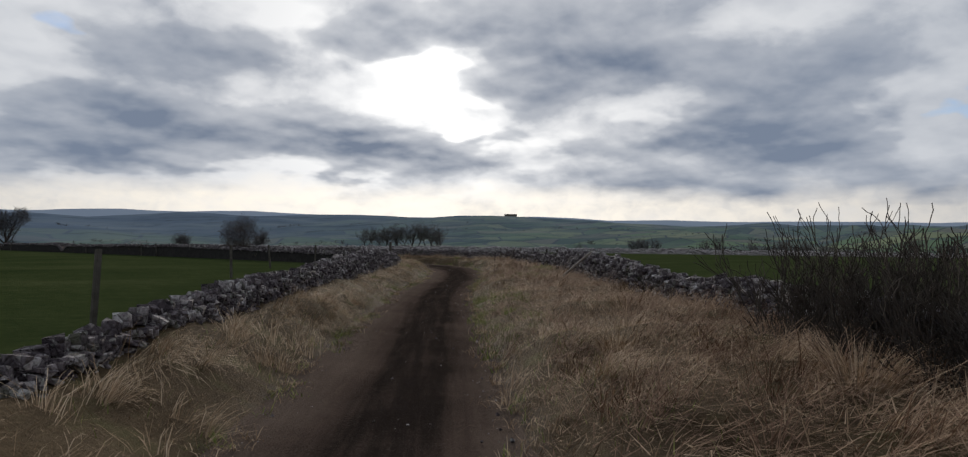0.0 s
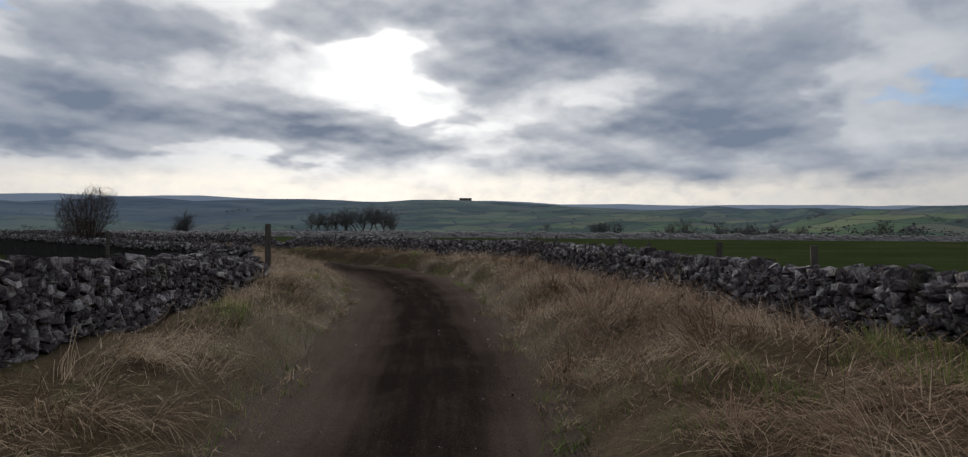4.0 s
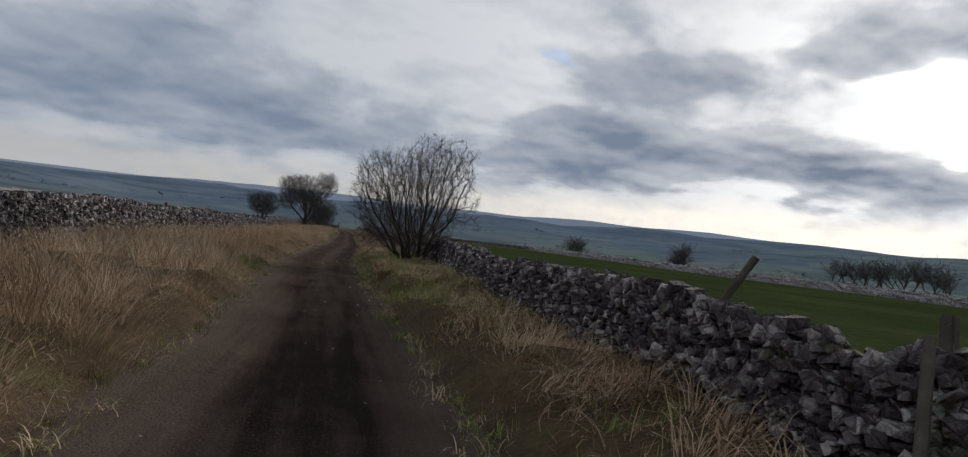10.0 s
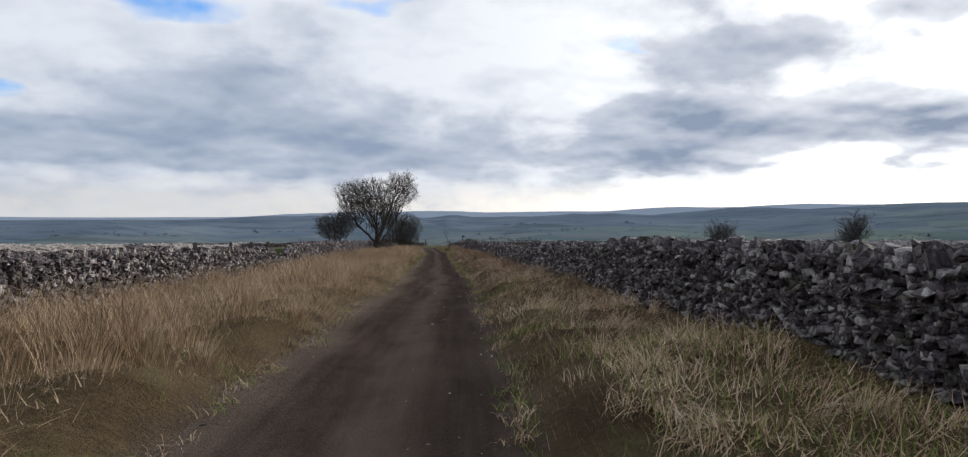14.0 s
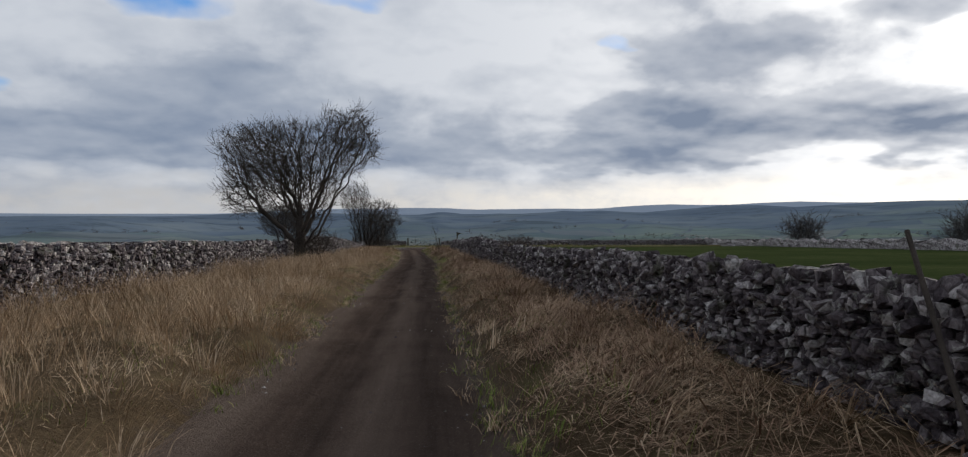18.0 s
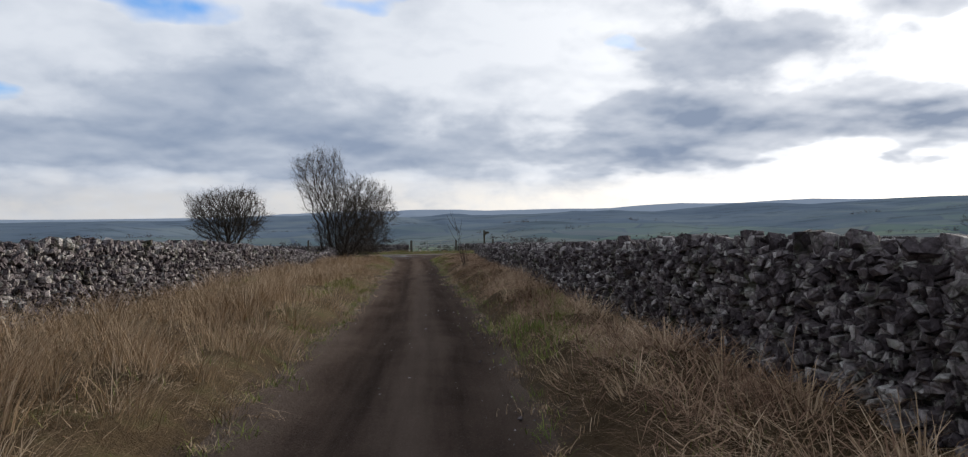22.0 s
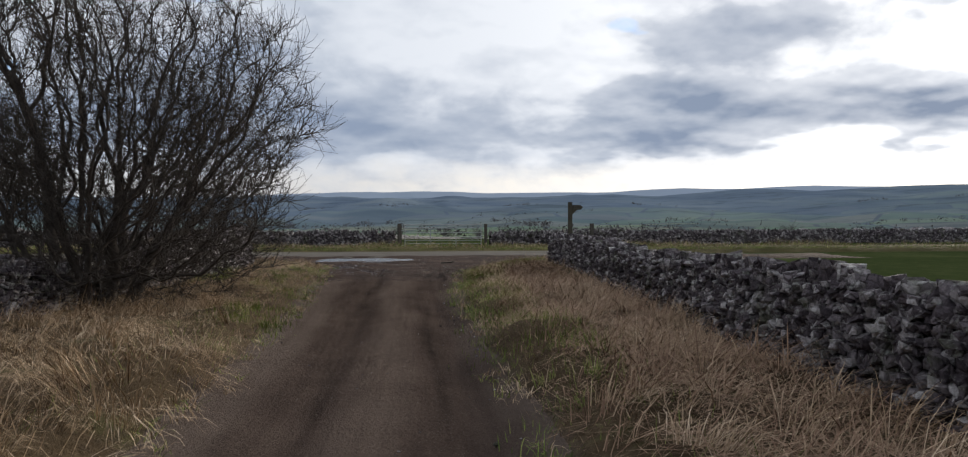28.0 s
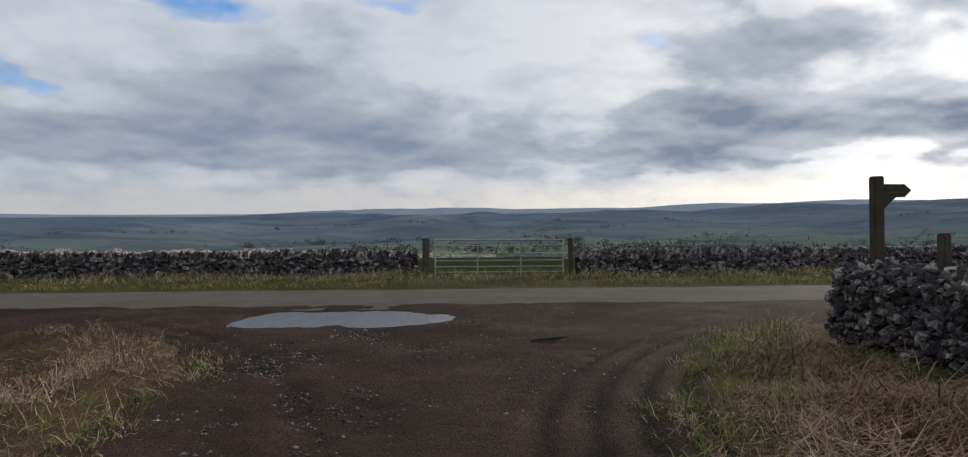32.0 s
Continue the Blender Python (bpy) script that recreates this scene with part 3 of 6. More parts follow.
def patchwork():
    """Pasture near by, a patchwork of fields parted by walls farther off, and hills with haze painted into their
    colour.
    """
    m, n = material("pasture_and_fields", 1.0, 0.0)
    p = n.add("ShaderNodeNewGeometry").outputs["Position"]
    flat = n.add("ShaderNodeMapping", {"Vector": p, "Scale": (0.008, 0.0125, 0.0), "Rotation": (0, 0, 0.35)}).outputs[0]
    cell = n.add("ShaderNodeTexVoronoi", {"Vector": flat, "Scale": 1.0, "Randomness": 0.7}, voronoi_dimensions="2D", distance="CHEBYCHEV")
    which = n.add("ShaderNodeSeparateColor", {0: cell.outputs["Color"]}).outputs[0]
    edge = n.add("ShaderNodeTexVoronoi", {"Vector": flat, "Scale": 1.0, "Randomness": 0.7}, voronoi_dimensions="2D", feature="DISTANCE_TO_EDGE").outputs[0]
    field = n.ramp(which, (0.0, (0.05, 0.065, 0.042)), (0.3, (0.07, 0.11, 0.05)), (0.5, (0.13, 0.19, 0.07)), (0.68, (0.22, 0.24, 0.11)), (0.85, (0.16, 0.15, 0.10)), (1.0, (0.09, 0.12, 0.065)))
    tone = n.noise(0.11, 5, 0.65, p)
    fine = n.noise(3.0, 4, 0.7, p)
    near_c = n.ramp(n.math("ADD", n.math("MULTIPLY", tone, 0.6), n.math("MULTIPLY", fine, 0.4)), (0.3, (0.019, 0.029, 0.011)), (0.52, (0.036, 0.047, 0.018)), (0.74, (0.066, 0.073, 0.033)))
    field = n.mix(0.45, field, n.ramp(tone, (0.3, 0.35), (0.7, 0.65)), "OVERLAY")
    where = n.add("ShaderNodeVectorMath", {0: p, 1: (0, -60, 0)}, operation="DISTANCE").outputs["Value"]
    off = n.ramp(n.math("DIVIDE", where, 1000.0), (0.16, 0.0), (0.22, 1.0))
    c = n.mix(off, near_c, field)
    line = n.math("MULTIPLY", n.ramp(edge, (0.02, 1.0), (0.035, 0.0)), off)
    c = n.mix(line, c, (0.045, 0.045, 0.04))
    wood = n.ramp(n.noise(0.006, 6, 0.7, p), (0.60, 0.0), (0.65, 1.0))
    c = n.mix(n.math("MULTIPLY", n.math("MULTIPLY", wood, off), 0.6), c, (0.05, 0.058, 0.05))
    apart = n.add("ShaderNodeSeparateXYZ", {0: p})
    slope = n.add("ShaderNodeMapping", {"Vector": p, "Scale": (0.003, 0.003, 0.03)}).outputs[0]
    # blue-grey of distance haze, laid on as base colour
    haze_blue = n.ramp(n.noise(1.0, 6, 0.6, slope), (0.34, (0.088, 0.118, 0.163)), (0.5, (0.115, 0.150, 0.195)), (0.66, (0.150, 0.184, 0.212)))
    # painted haze thickens with distance, most on hills northward, least to the east
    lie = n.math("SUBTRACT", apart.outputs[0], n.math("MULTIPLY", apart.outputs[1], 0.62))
    north_haze = n.ramp(n.math("ADD", n.math("MULTIPLY", lie, 0.00035), n.math("MULTIPLY", n.noise(0.0011, 4, 0.6, p), 0.5)), (0.05, 0.52), (0.60, 0.0))
    haze_mix = n.ramp(n.math("DIVIDE", where, 4000.0), (0.10, 0.0), (0.22, 0.22), (0.55, 0.56), (0.84, 0.80))
    haze_mix = n.math("ADD", haze_mix, n.math("MULTIPLY", north_haze, n.ramp(n.math("DIVIDE", where, 4000.0), (0.10, 0.0), (0.3, 1.0))), True)
    # farthest ridges painted palest, as haze would leave them
    far_haze = n.ramp(n.math("DIVIDE", where, 4000.0), (0.86, 0.0), (0.95, 1.0))
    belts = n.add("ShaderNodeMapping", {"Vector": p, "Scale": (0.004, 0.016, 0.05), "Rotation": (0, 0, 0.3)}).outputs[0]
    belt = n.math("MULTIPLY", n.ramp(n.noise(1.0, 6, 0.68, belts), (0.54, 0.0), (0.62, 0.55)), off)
    c = n.mix(haze_mix, c, haze_blue)
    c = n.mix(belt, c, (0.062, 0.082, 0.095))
    c = n.mix(far_haze, c, (0.24, 0.29, 0.36))
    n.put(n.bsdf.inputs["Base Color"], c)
    bump(n, n.noise(12, 4, 0.7, p), 0.9, 0.05)
    return m




def ground_z(x, y):
    """Height of the sheet of ground as built."""
    i, j = np.clip(np.searchsorted(gy, y) - 1, 0, len(gy) - 2), np.clip(np.searchsorted(gx, x) - 1, 0, len(gx) - 2)
    a, b = (y - gy[i]) / (gy[i + 1] - gy[i]), (x - gx[j]) / (gx[j + 1] - gx[j])
    return float((GZ[i, j] * (1 - b) + GZ[i, j + 1] * b) * (1 - a) + (GZ[i + 1, j] * (1 - b) + GZ[i + 1, j + 1] * b) * a)


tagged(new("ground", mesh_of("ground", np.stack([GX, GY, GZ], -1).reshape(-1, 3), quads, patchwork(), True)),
       "green pasture running out to walled fields and far hills painted in haze blue", "ground", kind="structure")


def ribbon(name, uu, heights, mat, uv=False, out=None):
    """A strip along the lane: uu (steps, k) metres to the right of the lane's middle, heights the same."""
    n, k = uu.shape
    xy = lane_xy[:n, None, :] + uu[..., None] * lane_n[:n, None, :]
    v = np.concatenate([xy, heights[..., None]], -1).reshape(-1, 3)
    i = np.arange(n * k).reshape(n, k)
    q = np.stack([i[:-1, :-1], i[:-1, 1:], i[1:, 1:], i[1:, :-1]], -1).reshape(-1, 4)
    me = mesh_of(name, v, q, mat, True)
    if uv:
        layer = me.uv_layers.new(name="lane")
        lo, hi = uu[:, :1], uu[:, -1:]
        co = np.stack([(uu - lo) / (hi - lo) if out is None else out, np.repeat(lane_s[:n, None], k, 1) / 10], -1).reshape(-1, 2)
        layer.data.foreach_set("uv", co[q.ravel()].astype(np.float32).ravel())
    return me




def pool_dip(x, y):
    r = np.hypot((x + 1.5) / 1.75, (y - 11.2) / 1.35) + 0.22 * fbm(x, y, 0.8, 41)
    return -0.10 * np.clip(1.25 - r, 0, 1)


def apron_height(x, y):
    """Height of the churned ground where the track meets the road."""
    turn = np.hypot(x - 9.6, y - 2.8)
    other = np.hypot(x + 12.0, y - 2.0)
    tread = (0.024 + 0.014 * fbm(x, y, 1.5, 24)) * np.sin(turn * 19.0 + 0.8 * fbm(x, y, 0.6, 25)) * np.clip(1.6 - np.abs(turn - 8.5) / 0.65, 0, 1) + 0.016 * np.sin(other * 12.0) * np.clip(1 - np.abs(other - 11.4) / 0.7, 0, 1)
    past = np.maximum(np.maximum(x + 0.2 - np.interp(y, lane_y, edge_r), -x - 0.2 - np.interp(y, lane_y, edge_l)) - 0.25, 0)
    sunk = np.where(y < 9.0, 0.6 * np.clip(past, 0, 0.4), 0)
    wheel = -0.03 * np.clip((7 - y) / 3, 0, 1) * (np.exp(-((x + 0.65) / 0.22) ** 2) + np.exp(-((x - 0.6) / 0.22) ** 2))
    return wheel - sunk + 0.012 + 0.02 * fbm(x, y, 1.2, 4) + 0.012 * fbm(x, y, 4.5, 14) + tread + pool_dip(x, y) + np.interp(y, [6, 9, 12.2, 12.8], [0.0, 0.0, 0.01, 0.022])


track_end = int(np.searchsorted(lane_y, 2.2)) + 2
last = int(np.searchsorted(lane_y, 9.3))
t = np.linspace(0, 1, 25)
wob = 0.10 * fbm(lane_xy[:, 0], lane_xy[:, 1], 0.6, 21)
uu = (-edge_l[:track_end] - 0.25)[:, None] * (1 - t) + (edge_r[:track_end] + 0.25)[:, None] * t
X = lane_xy[:track_end, None, 0] + uu * lane_n[:track_end, None, 0]
Y = lane_xy[:track_end, None, 1] + uu * lane_n[:track_end, None, 1]
rut = 0.04 * (np.exp(-((uu + 0.45) / 0.22) ** 2) + np.exp(-((uu - 0.75) / 0.22) ** 2))
zz = 0.01 + 0.018 * fbm(X, Y, 1.3, 2) + 0.008 * fbm(X, Y, 5.0, 12) - rut
f = np.clip((Y + 0.2) / 2.0, 0, 1)
zz = zz * (1 - f) + apron_height(X, Y) * f
tagged(new("farm_track", ribbon("farm_track", uu, zz, MUD, True)), "muddy brown farm track with darker wheel ruts", "track", kind="structure")

for side, edge, gap, nm in ((-1, edge_l, gap_l, "verge_west"), (1, edge_r, gap_r, "verge_east")):
    t = np.linspace(0, 1, 15) ** 1.6
    inner = edge[:last] + 0.13 * fbm(lane_xy[:last, 0], lane_xy[:last, 1], 0.9, 31 + side) - 0.08
    outer = np.maximum(gap[:last] + 0.35, inner + 0.4)
    a = inner[:, None] * (1 - t) + outer[:, None] * t
    X = lane_xy[:last, None, 0] + side * a * lane_n[:last, None, 0]
    Y = lane_xy[:last, None, 1] + side * a * lane_n[:last, None, 1]
    z = verge_height(X, Y, a - inner[:, None], side)
    tagged(new(nm, ribbon(nm, side * a if side > 0 else (side * a)[:, ::-1], z if side > 0 else z[:, ::-1], VERGE, True, (a - inner[:, None]) if side > 0 else (a - inner[:, None])[:, ::-1])), "raised verge of matted winter grass beside the track", "verge", kind="structure")

# ---- junction and road ----


def sheet_grid(name, x0, x1, y0, y1, step, height, mat):
    a, b = np.meshgrid(np.arange(x0, x1 + step / 2, step), np.arange(y0, y1 + step / 2, step))
    i = np.arange(a.size).reshape(a.shape)
    q = np.stack([i[:-1, :-1], i[:-1, 1:], i[1:, 1:], i[1:, :-1]], -1).reshape(-1, 4)
    return mesh_of(name, np.stack([a, b, height(a, b)], -1).reshape(-1, 3), q, mat, True)


def apron_material():
    m, n = material("junction_mud", 0.95, 0.05)
    p = n.add("ShaderNodeNewGeometry").outputs["Position"]
    n.put(n.bsdf.inputs["Base Color"], churned(n, p))
    bump(n, n.math("ADD", n.noise(55, 3, 0.7, p), n.noise(9, 4, 0.6, p)), 1.0, 0.05)
    return m


APRON = apron_material()
tagged(new("junction", sheet_grid("junction", -14, 16, 2.0, 12.8, 0.1, apron_height, APRON)), "churned muddy gravel mouth of the track at the road", "ground", kind="structure")
tagged(new("road", sheet_grid("road", -90, 90, 12.3, 16.5, 0.3, lambda x, y: 0.03 + 0.03 * np.cos((y - 14.4) * 0.7) - 0.04 * np.clip((13.1 - y) / 0.8, 0, 1) - 0.35 * np.clip((x - 9) / 6, 0, 1) + 0.004 * fbm(x, y, 0.7, 6), ASPHALT)), "pale worn asphalt country road crossing ahead", "road", kind="structure")
tagged(new("verge_north", sheet_grid("verge_north", -90, 90, 16.3, 21.0, 0.4, lambda x, y: 0.02 + 0.12 * np.clip((y - 16.4) / 1.5, 0, 1) - 0.35 * np.clip((x - 9) / 6, 0, 1) * np.clip((17.4 - y) / 1.1, 0, 1) + 0.04 * fbm(x, y, 0.8, 8), DRY_BANK)), "rough grass verge between the road and the far wall", "verge", kind="structure")

a = np.linspace(0, 2 * math.pi, 64, endpoint=False)
ring = []
for ang in a:
    for r in np.linspace(0.2, 3.2, 120):
        x, y = -1.5 + r * math.cos(ang), 11.2 + r * math.sin(ang) * 0.8
        if float(apron_height(np.array(x), np.array(y))) > -0.018 or y > 12.25:
            break
    ring.append((x, y, -0.018))
bm = bmesh.new()
bm.faces.new([bm.verts.new(v) for v in ring])
me = bpy.data.meshes.new("puddle")
bm.to_mesh(me)
bm.free()
me.materials.append(WATER)
tagged(new("puddle", me), "still rain puddle reflecting the pale sky", "puddle", kind="structure")

# ---- dry stone walls ----


def stone_variants(count, seed):
    """Rough angular stones of unit size."""
    rng = np.random.default_rng(seed)
    out = []
    for _ in range(count):
        bm = bmesh.new()
        p = np.array([(a, b, c) for a in (-0.5, 0.5) for b in (-0.5, 0.5) for c in (-0.5, 0.5)]) * rng.uniform(0.42, 1.1, (8, 3))
        p = np.vstack([p, np.sign(rng.normal(0, 1, (1, 3))) * rng.uniform(0.0, 0.58, (1, 3))])
        for q in p:
            bm.verts.new(q)
        made = bmesh.ops.convex_hull(bm, input=list(bm.verts))
        loose = [v for v in bm.verts if not v.link_faces]
        bmesh.ops.delete(bm, geom=loose, context="VERTS")
        bmesh.ops.triangulate(bm, faces=list(bm.faces))
        bm.verts.index_update()
        co = np.array([v.co for v in bm.verts])
        co = (co - (co.max(0) + co.min(0)) / 2) / (co.max(0) - co.min(0))
        out.append((co, np.array([[v.index for v in f.verts] for f in bm.faces], np.int32)))
        bm.free()
    return out


VARIANTS = stone_variants(14, 5)
STONE_MESHES = [mesh_of("stone", v, f, STONE) for v, f in VARIANTS]


def stone_wall(name, pts, side, label, near, height=1.0, base=0.12, seed=1, thick=0.5, detail=1.0, dips=(), crest=None, upright=False):
    """A dry stone wall. pts: foot of the face towards the lane; side: +1 if the wall's body lies to the right of the line's way;
    near: (from, to) metres along it in which the stones stand as parts; dips: (at, width, depth) where it has slumped."""
    rng = np.random.default_rng(seed)
    line, s = spline(pts, 0.2)
    d, nrm = normals_of(line)
    total = s[-1]

    def top(q):
        h = height if crest is None else np.interp(np.interp(q, s, line[:, 1]), *crest)
        h = h * (1 + 0.06 * fbm(q, q * 0 + seed, 0.35, seed))
        for at, wid, dep in dips:
            h = h - dep * np.exp(-(((q - at) / wid) ** 2))
        return h

    if crest is not None:
        height = float(np.interp(line[:, 1], *crest).max())
    mats, spots = [], []

    def add(q, out, z, size, tilt):
        x, y = np.interp(q, s, line[:, 0]), np.interp(q, s, line[:, 1])
        dx, dy = np.interp(q, s, d[:, 0]), np.interp(q, s, d[:, 1])
        yaw = math.atan2(dy, dx) + tilt[2]
        nx, ny = dy * side, -dx * side
        r = Euler((tilt[0], tilt[1], yaw)).to_matrix().to_4x4()
        mats.append(np.array(Matrix.Translation((x + nx * out, y + ny * out, z)) @ r @ Matrix.Diagonal((*size, 1))))
        spots.append(q)

    z = base
    while z < height * 1.12:
        ch = rng.uniform(0.048, 0.085) / detail
        q = rng.uniform(0, 0.1)
        while q < total:
            ln = min(0.42, max(0.05, rng.lognormal(-2.38, 0.42))) / detail
            zz = z + rng.normal(0, 0.02)
            if zz + ch * 0.5 < float(top(np.array(q))) - 0.10:
                for face in (0, 1):
                    if face == 1 and (rng.random() < 0.3 or zz < float(top(np.array(q))) - 0.26):
                        continue
                    lean = 0.10 * (zz / height)
                    out = 0.09 + lean if face == 0 else thick - 0.09 - lean
                    add(q + ln / 2, out + rng.normal(0, 0.03), zz + ch / 2, (ln * 1.12, rng.uniform(0.10, 0.17), ch * rng.uniform(0.95, 1.4)), (rng.normal(0, 0.22), rng.normal(0, 0.3), rng.normal(0, 0.3)))
            q += ln * 0.98
        z += ch * 0.93
    q = 0.0
    while q < total:  # cope stones on edge
        w = rng.uniform(0.07, 0.16) / detail
        h = float(top(np.array(q)))
        ht = rng.uniform(0.10, 0.19)
        if upright:
            w, ht = rng.uniform(0.045, 0.09), rng.uniform(0.16, 0.30)
        if rng.random() < 0.93:
            add(q, thick / 2 + rng.normal(0, 0.03), h - 0.06 + rng.normal(0, 0.02), (w * 1.1, rng.uniform(0.14, 0.24), ht), (rng.normal(0, 0.12), rng.normal(0.25 if upright else 0.12, 0.22), rng.normal(0, 0.2)))
        q += w * 0.95
    mats, spots = np.array(mats), np.array(spots)
    root = new(name)
    root.location = (line[0, 0], line[0, 1], 0)
    tagged(root, label, "stone wall", kind="structure")
    off = Matrix.Translation(-root.location)
    # the fill between the faces, its near-black colour painting the shade in the gaps
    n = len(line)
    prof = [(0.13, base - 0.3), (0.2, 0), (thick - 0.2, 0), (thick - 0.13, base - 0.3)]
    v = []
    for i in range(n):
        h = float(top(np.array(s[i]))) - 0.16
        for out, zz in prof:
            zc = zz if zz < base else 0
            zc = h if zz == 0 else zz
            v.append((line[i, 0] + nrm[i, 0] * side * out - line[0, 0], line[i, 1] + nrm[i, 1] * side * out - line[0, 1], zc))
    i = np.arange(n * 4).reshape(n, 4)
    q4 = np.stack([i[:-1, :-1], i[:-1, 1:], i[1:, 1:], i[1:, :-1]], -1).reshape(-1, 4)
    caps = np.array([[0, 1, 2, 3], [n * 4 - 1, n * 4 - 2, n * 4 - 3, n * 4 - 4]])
    part("fill", mesh_of("fill", v, np.vstack([q4, caps]), SHADE_FILL), SHADE_FILL, root)
    kinds = rng.integers(0, len(VARIANTS), len(mats))
    close = np.flatnonzero((spots > near[0]) & (spots < near[1]))[:300]
    if len(close) == 300:
        close = rng.choice(np.flatnonzero((spots > near[0]) & (spots < near[1])), 300, replace=False)
    single = np.zeros(len(mats), bool)
    single[close] = True
    for j in close:
        ob = new("stone", STONE_MESHES[kinds[j]])
        ob.parent = root
        ob.matrix_local = off @ Matrix(mats[j].tolist())
    vs, fs, base_i = [], [], 0
    for k, (co, faces) in enumerate(VARIANTS):
        m = mats[(kinds == k) & ~single]
        if not len(m):
            continue
        w = np.einsum("nij,vj->nvi", m[:, :3, :3], co) + m[:, None, :3, 3] - np.array([line[0, 0], line[0, 1], 0])
        vs.append(w.reshape(-1, 3))
        fs.append((faces[None] + (np.arange(len(m)) * len(co))[:, None, None] + base_i).reshape(-1, 3))
        base_i += len(m) * len(co)
    rub = part("stones", mesh_of("stones", np.vstack(vs), np.vstack(fs), STONE_JOINED), STONE_JOINED, root)
    tagged(rub, kind="stuff")
    return root


CREST_R = ([-180, -168, -164, -160, -152, -135, -126, -116, -105, -91, -82, -76, -72, -55, -51, -47, -41, -33, -24, -17, -2, 4, 8], [0.92, 1.0, 1.12, 1.25, 1.05, 1.04, 1.05, 1.1, 1.14, 1.25, 1.15, 1.04, 1.22, 1.1, 1.02, 1.2, 1.32, 1.2, 1.1, 1.1, 1.04, 0.95, 0.9])
CREST_L = ([-178, -169, -167, -165.3, -162, -159, -155, -149, -144, -125, -108, -94, -80, -66, -47, -40, -33, -30, -24, -19, -12, -8, 3, 8], [0.55, 0.63, 0.8, 0.93, 0.97, 1.1, 1.22, 1.1, 0.9, 1.0, 1.28, 1.2, 1.08, 1.2, 1.24, 1.3, 1.42, 1.36, 1.28, 1.06, 0.86, 0.9, 1.1, 1.22])


def cut(pts, a, b):
    return pts[a:b + 1]


stone_wall("wall_east_1", cut(WALL_R, 1, 8), 1, "grey limestone dry stone wall along the first stretch of track", (10, 25), 0.95, crest=CREST_R, seed=11, dips=((15, 1.5, 0.1), (32, 3, 0.1)))
stone_wall("wall_east_2", cut(WALL_R, 8, 15), 1, "dark mossy dry stone wall round the outside of the bend", (4, 20), 0.93, crest=CREST_R, seed=12, dips=((21, 1.0, 0.35), (34, 2, 0.15)))
stone_wall("wall_east_3", cut(WALL_R, 15, 20), 1, "dry stone wall with purplish stones beyond the hawthorn", (20, 45), 1.12, crest=CREST_R, detail=1.22, seed=13, dips=((31, 3, 0.2),))
stone_wall("wall_east_4", cut(WALL_R, 20, 26), 1, "tumbling dry stone wall leading down to the road", (20, 62), 1.06, crest=CREST_R, detail=1.22, seed=14, dips=((44, 3, 0.12), (52, 4, 0.15)))
stone_wall("wall_west_1", cut(WALL_L, 1, 9), -1, "low slumped dry stone wall beside the pasture", (4, 20), 0.85, crest=CREST_L, seed=15, dips=((46, 4, 0.3),))
stone_wall("wall_west_2", cut(WALL_L, 9, 16), -1, "pale dry stone wall on the inside of the bend", (10, 60), 1.05, crest=CREST_L, seed=16)
stone_wall("wall_west_3", cut(WALL_L, 16, 21), -1, "pale lichened dry stone wall with a slumped gap", (5, 40), 1.0, crest=CREST_L, seed=17, dips=((2, 1.2, 0.6), (33, 1.0, 0.6)))
stone_wall("wall_west_4", cut(WALL_L, 21, 25), -1, "slumped dry stone wall ending at the road", (24, 40), 0.92, crest=CREST_L, seed=18, dips=((14, 3, 0.2), (21, 1.6, 0.2)))
FAR_L = [(-44, 21.9), (-30, 21.4), (-10, 20.3), (-0.75, 19.9)]
FAR_R = [(3.75, 19.9), (12, 20.2), (30, 21.0), (50, 22.0)]
stone_wall("wall_north_1", FAR_L, -1, "coped dry stone wall along the far side of the road", (24, 44), 0.82, seed=19, detail=0.8, upright=True)
stone_wall("wall_north_2", FAR_R, -1, "coped dry stone wall running on from the field gate", (0, 20), 0.82, seed=20, detail=0.8, upright=True)

# ---- trees ----


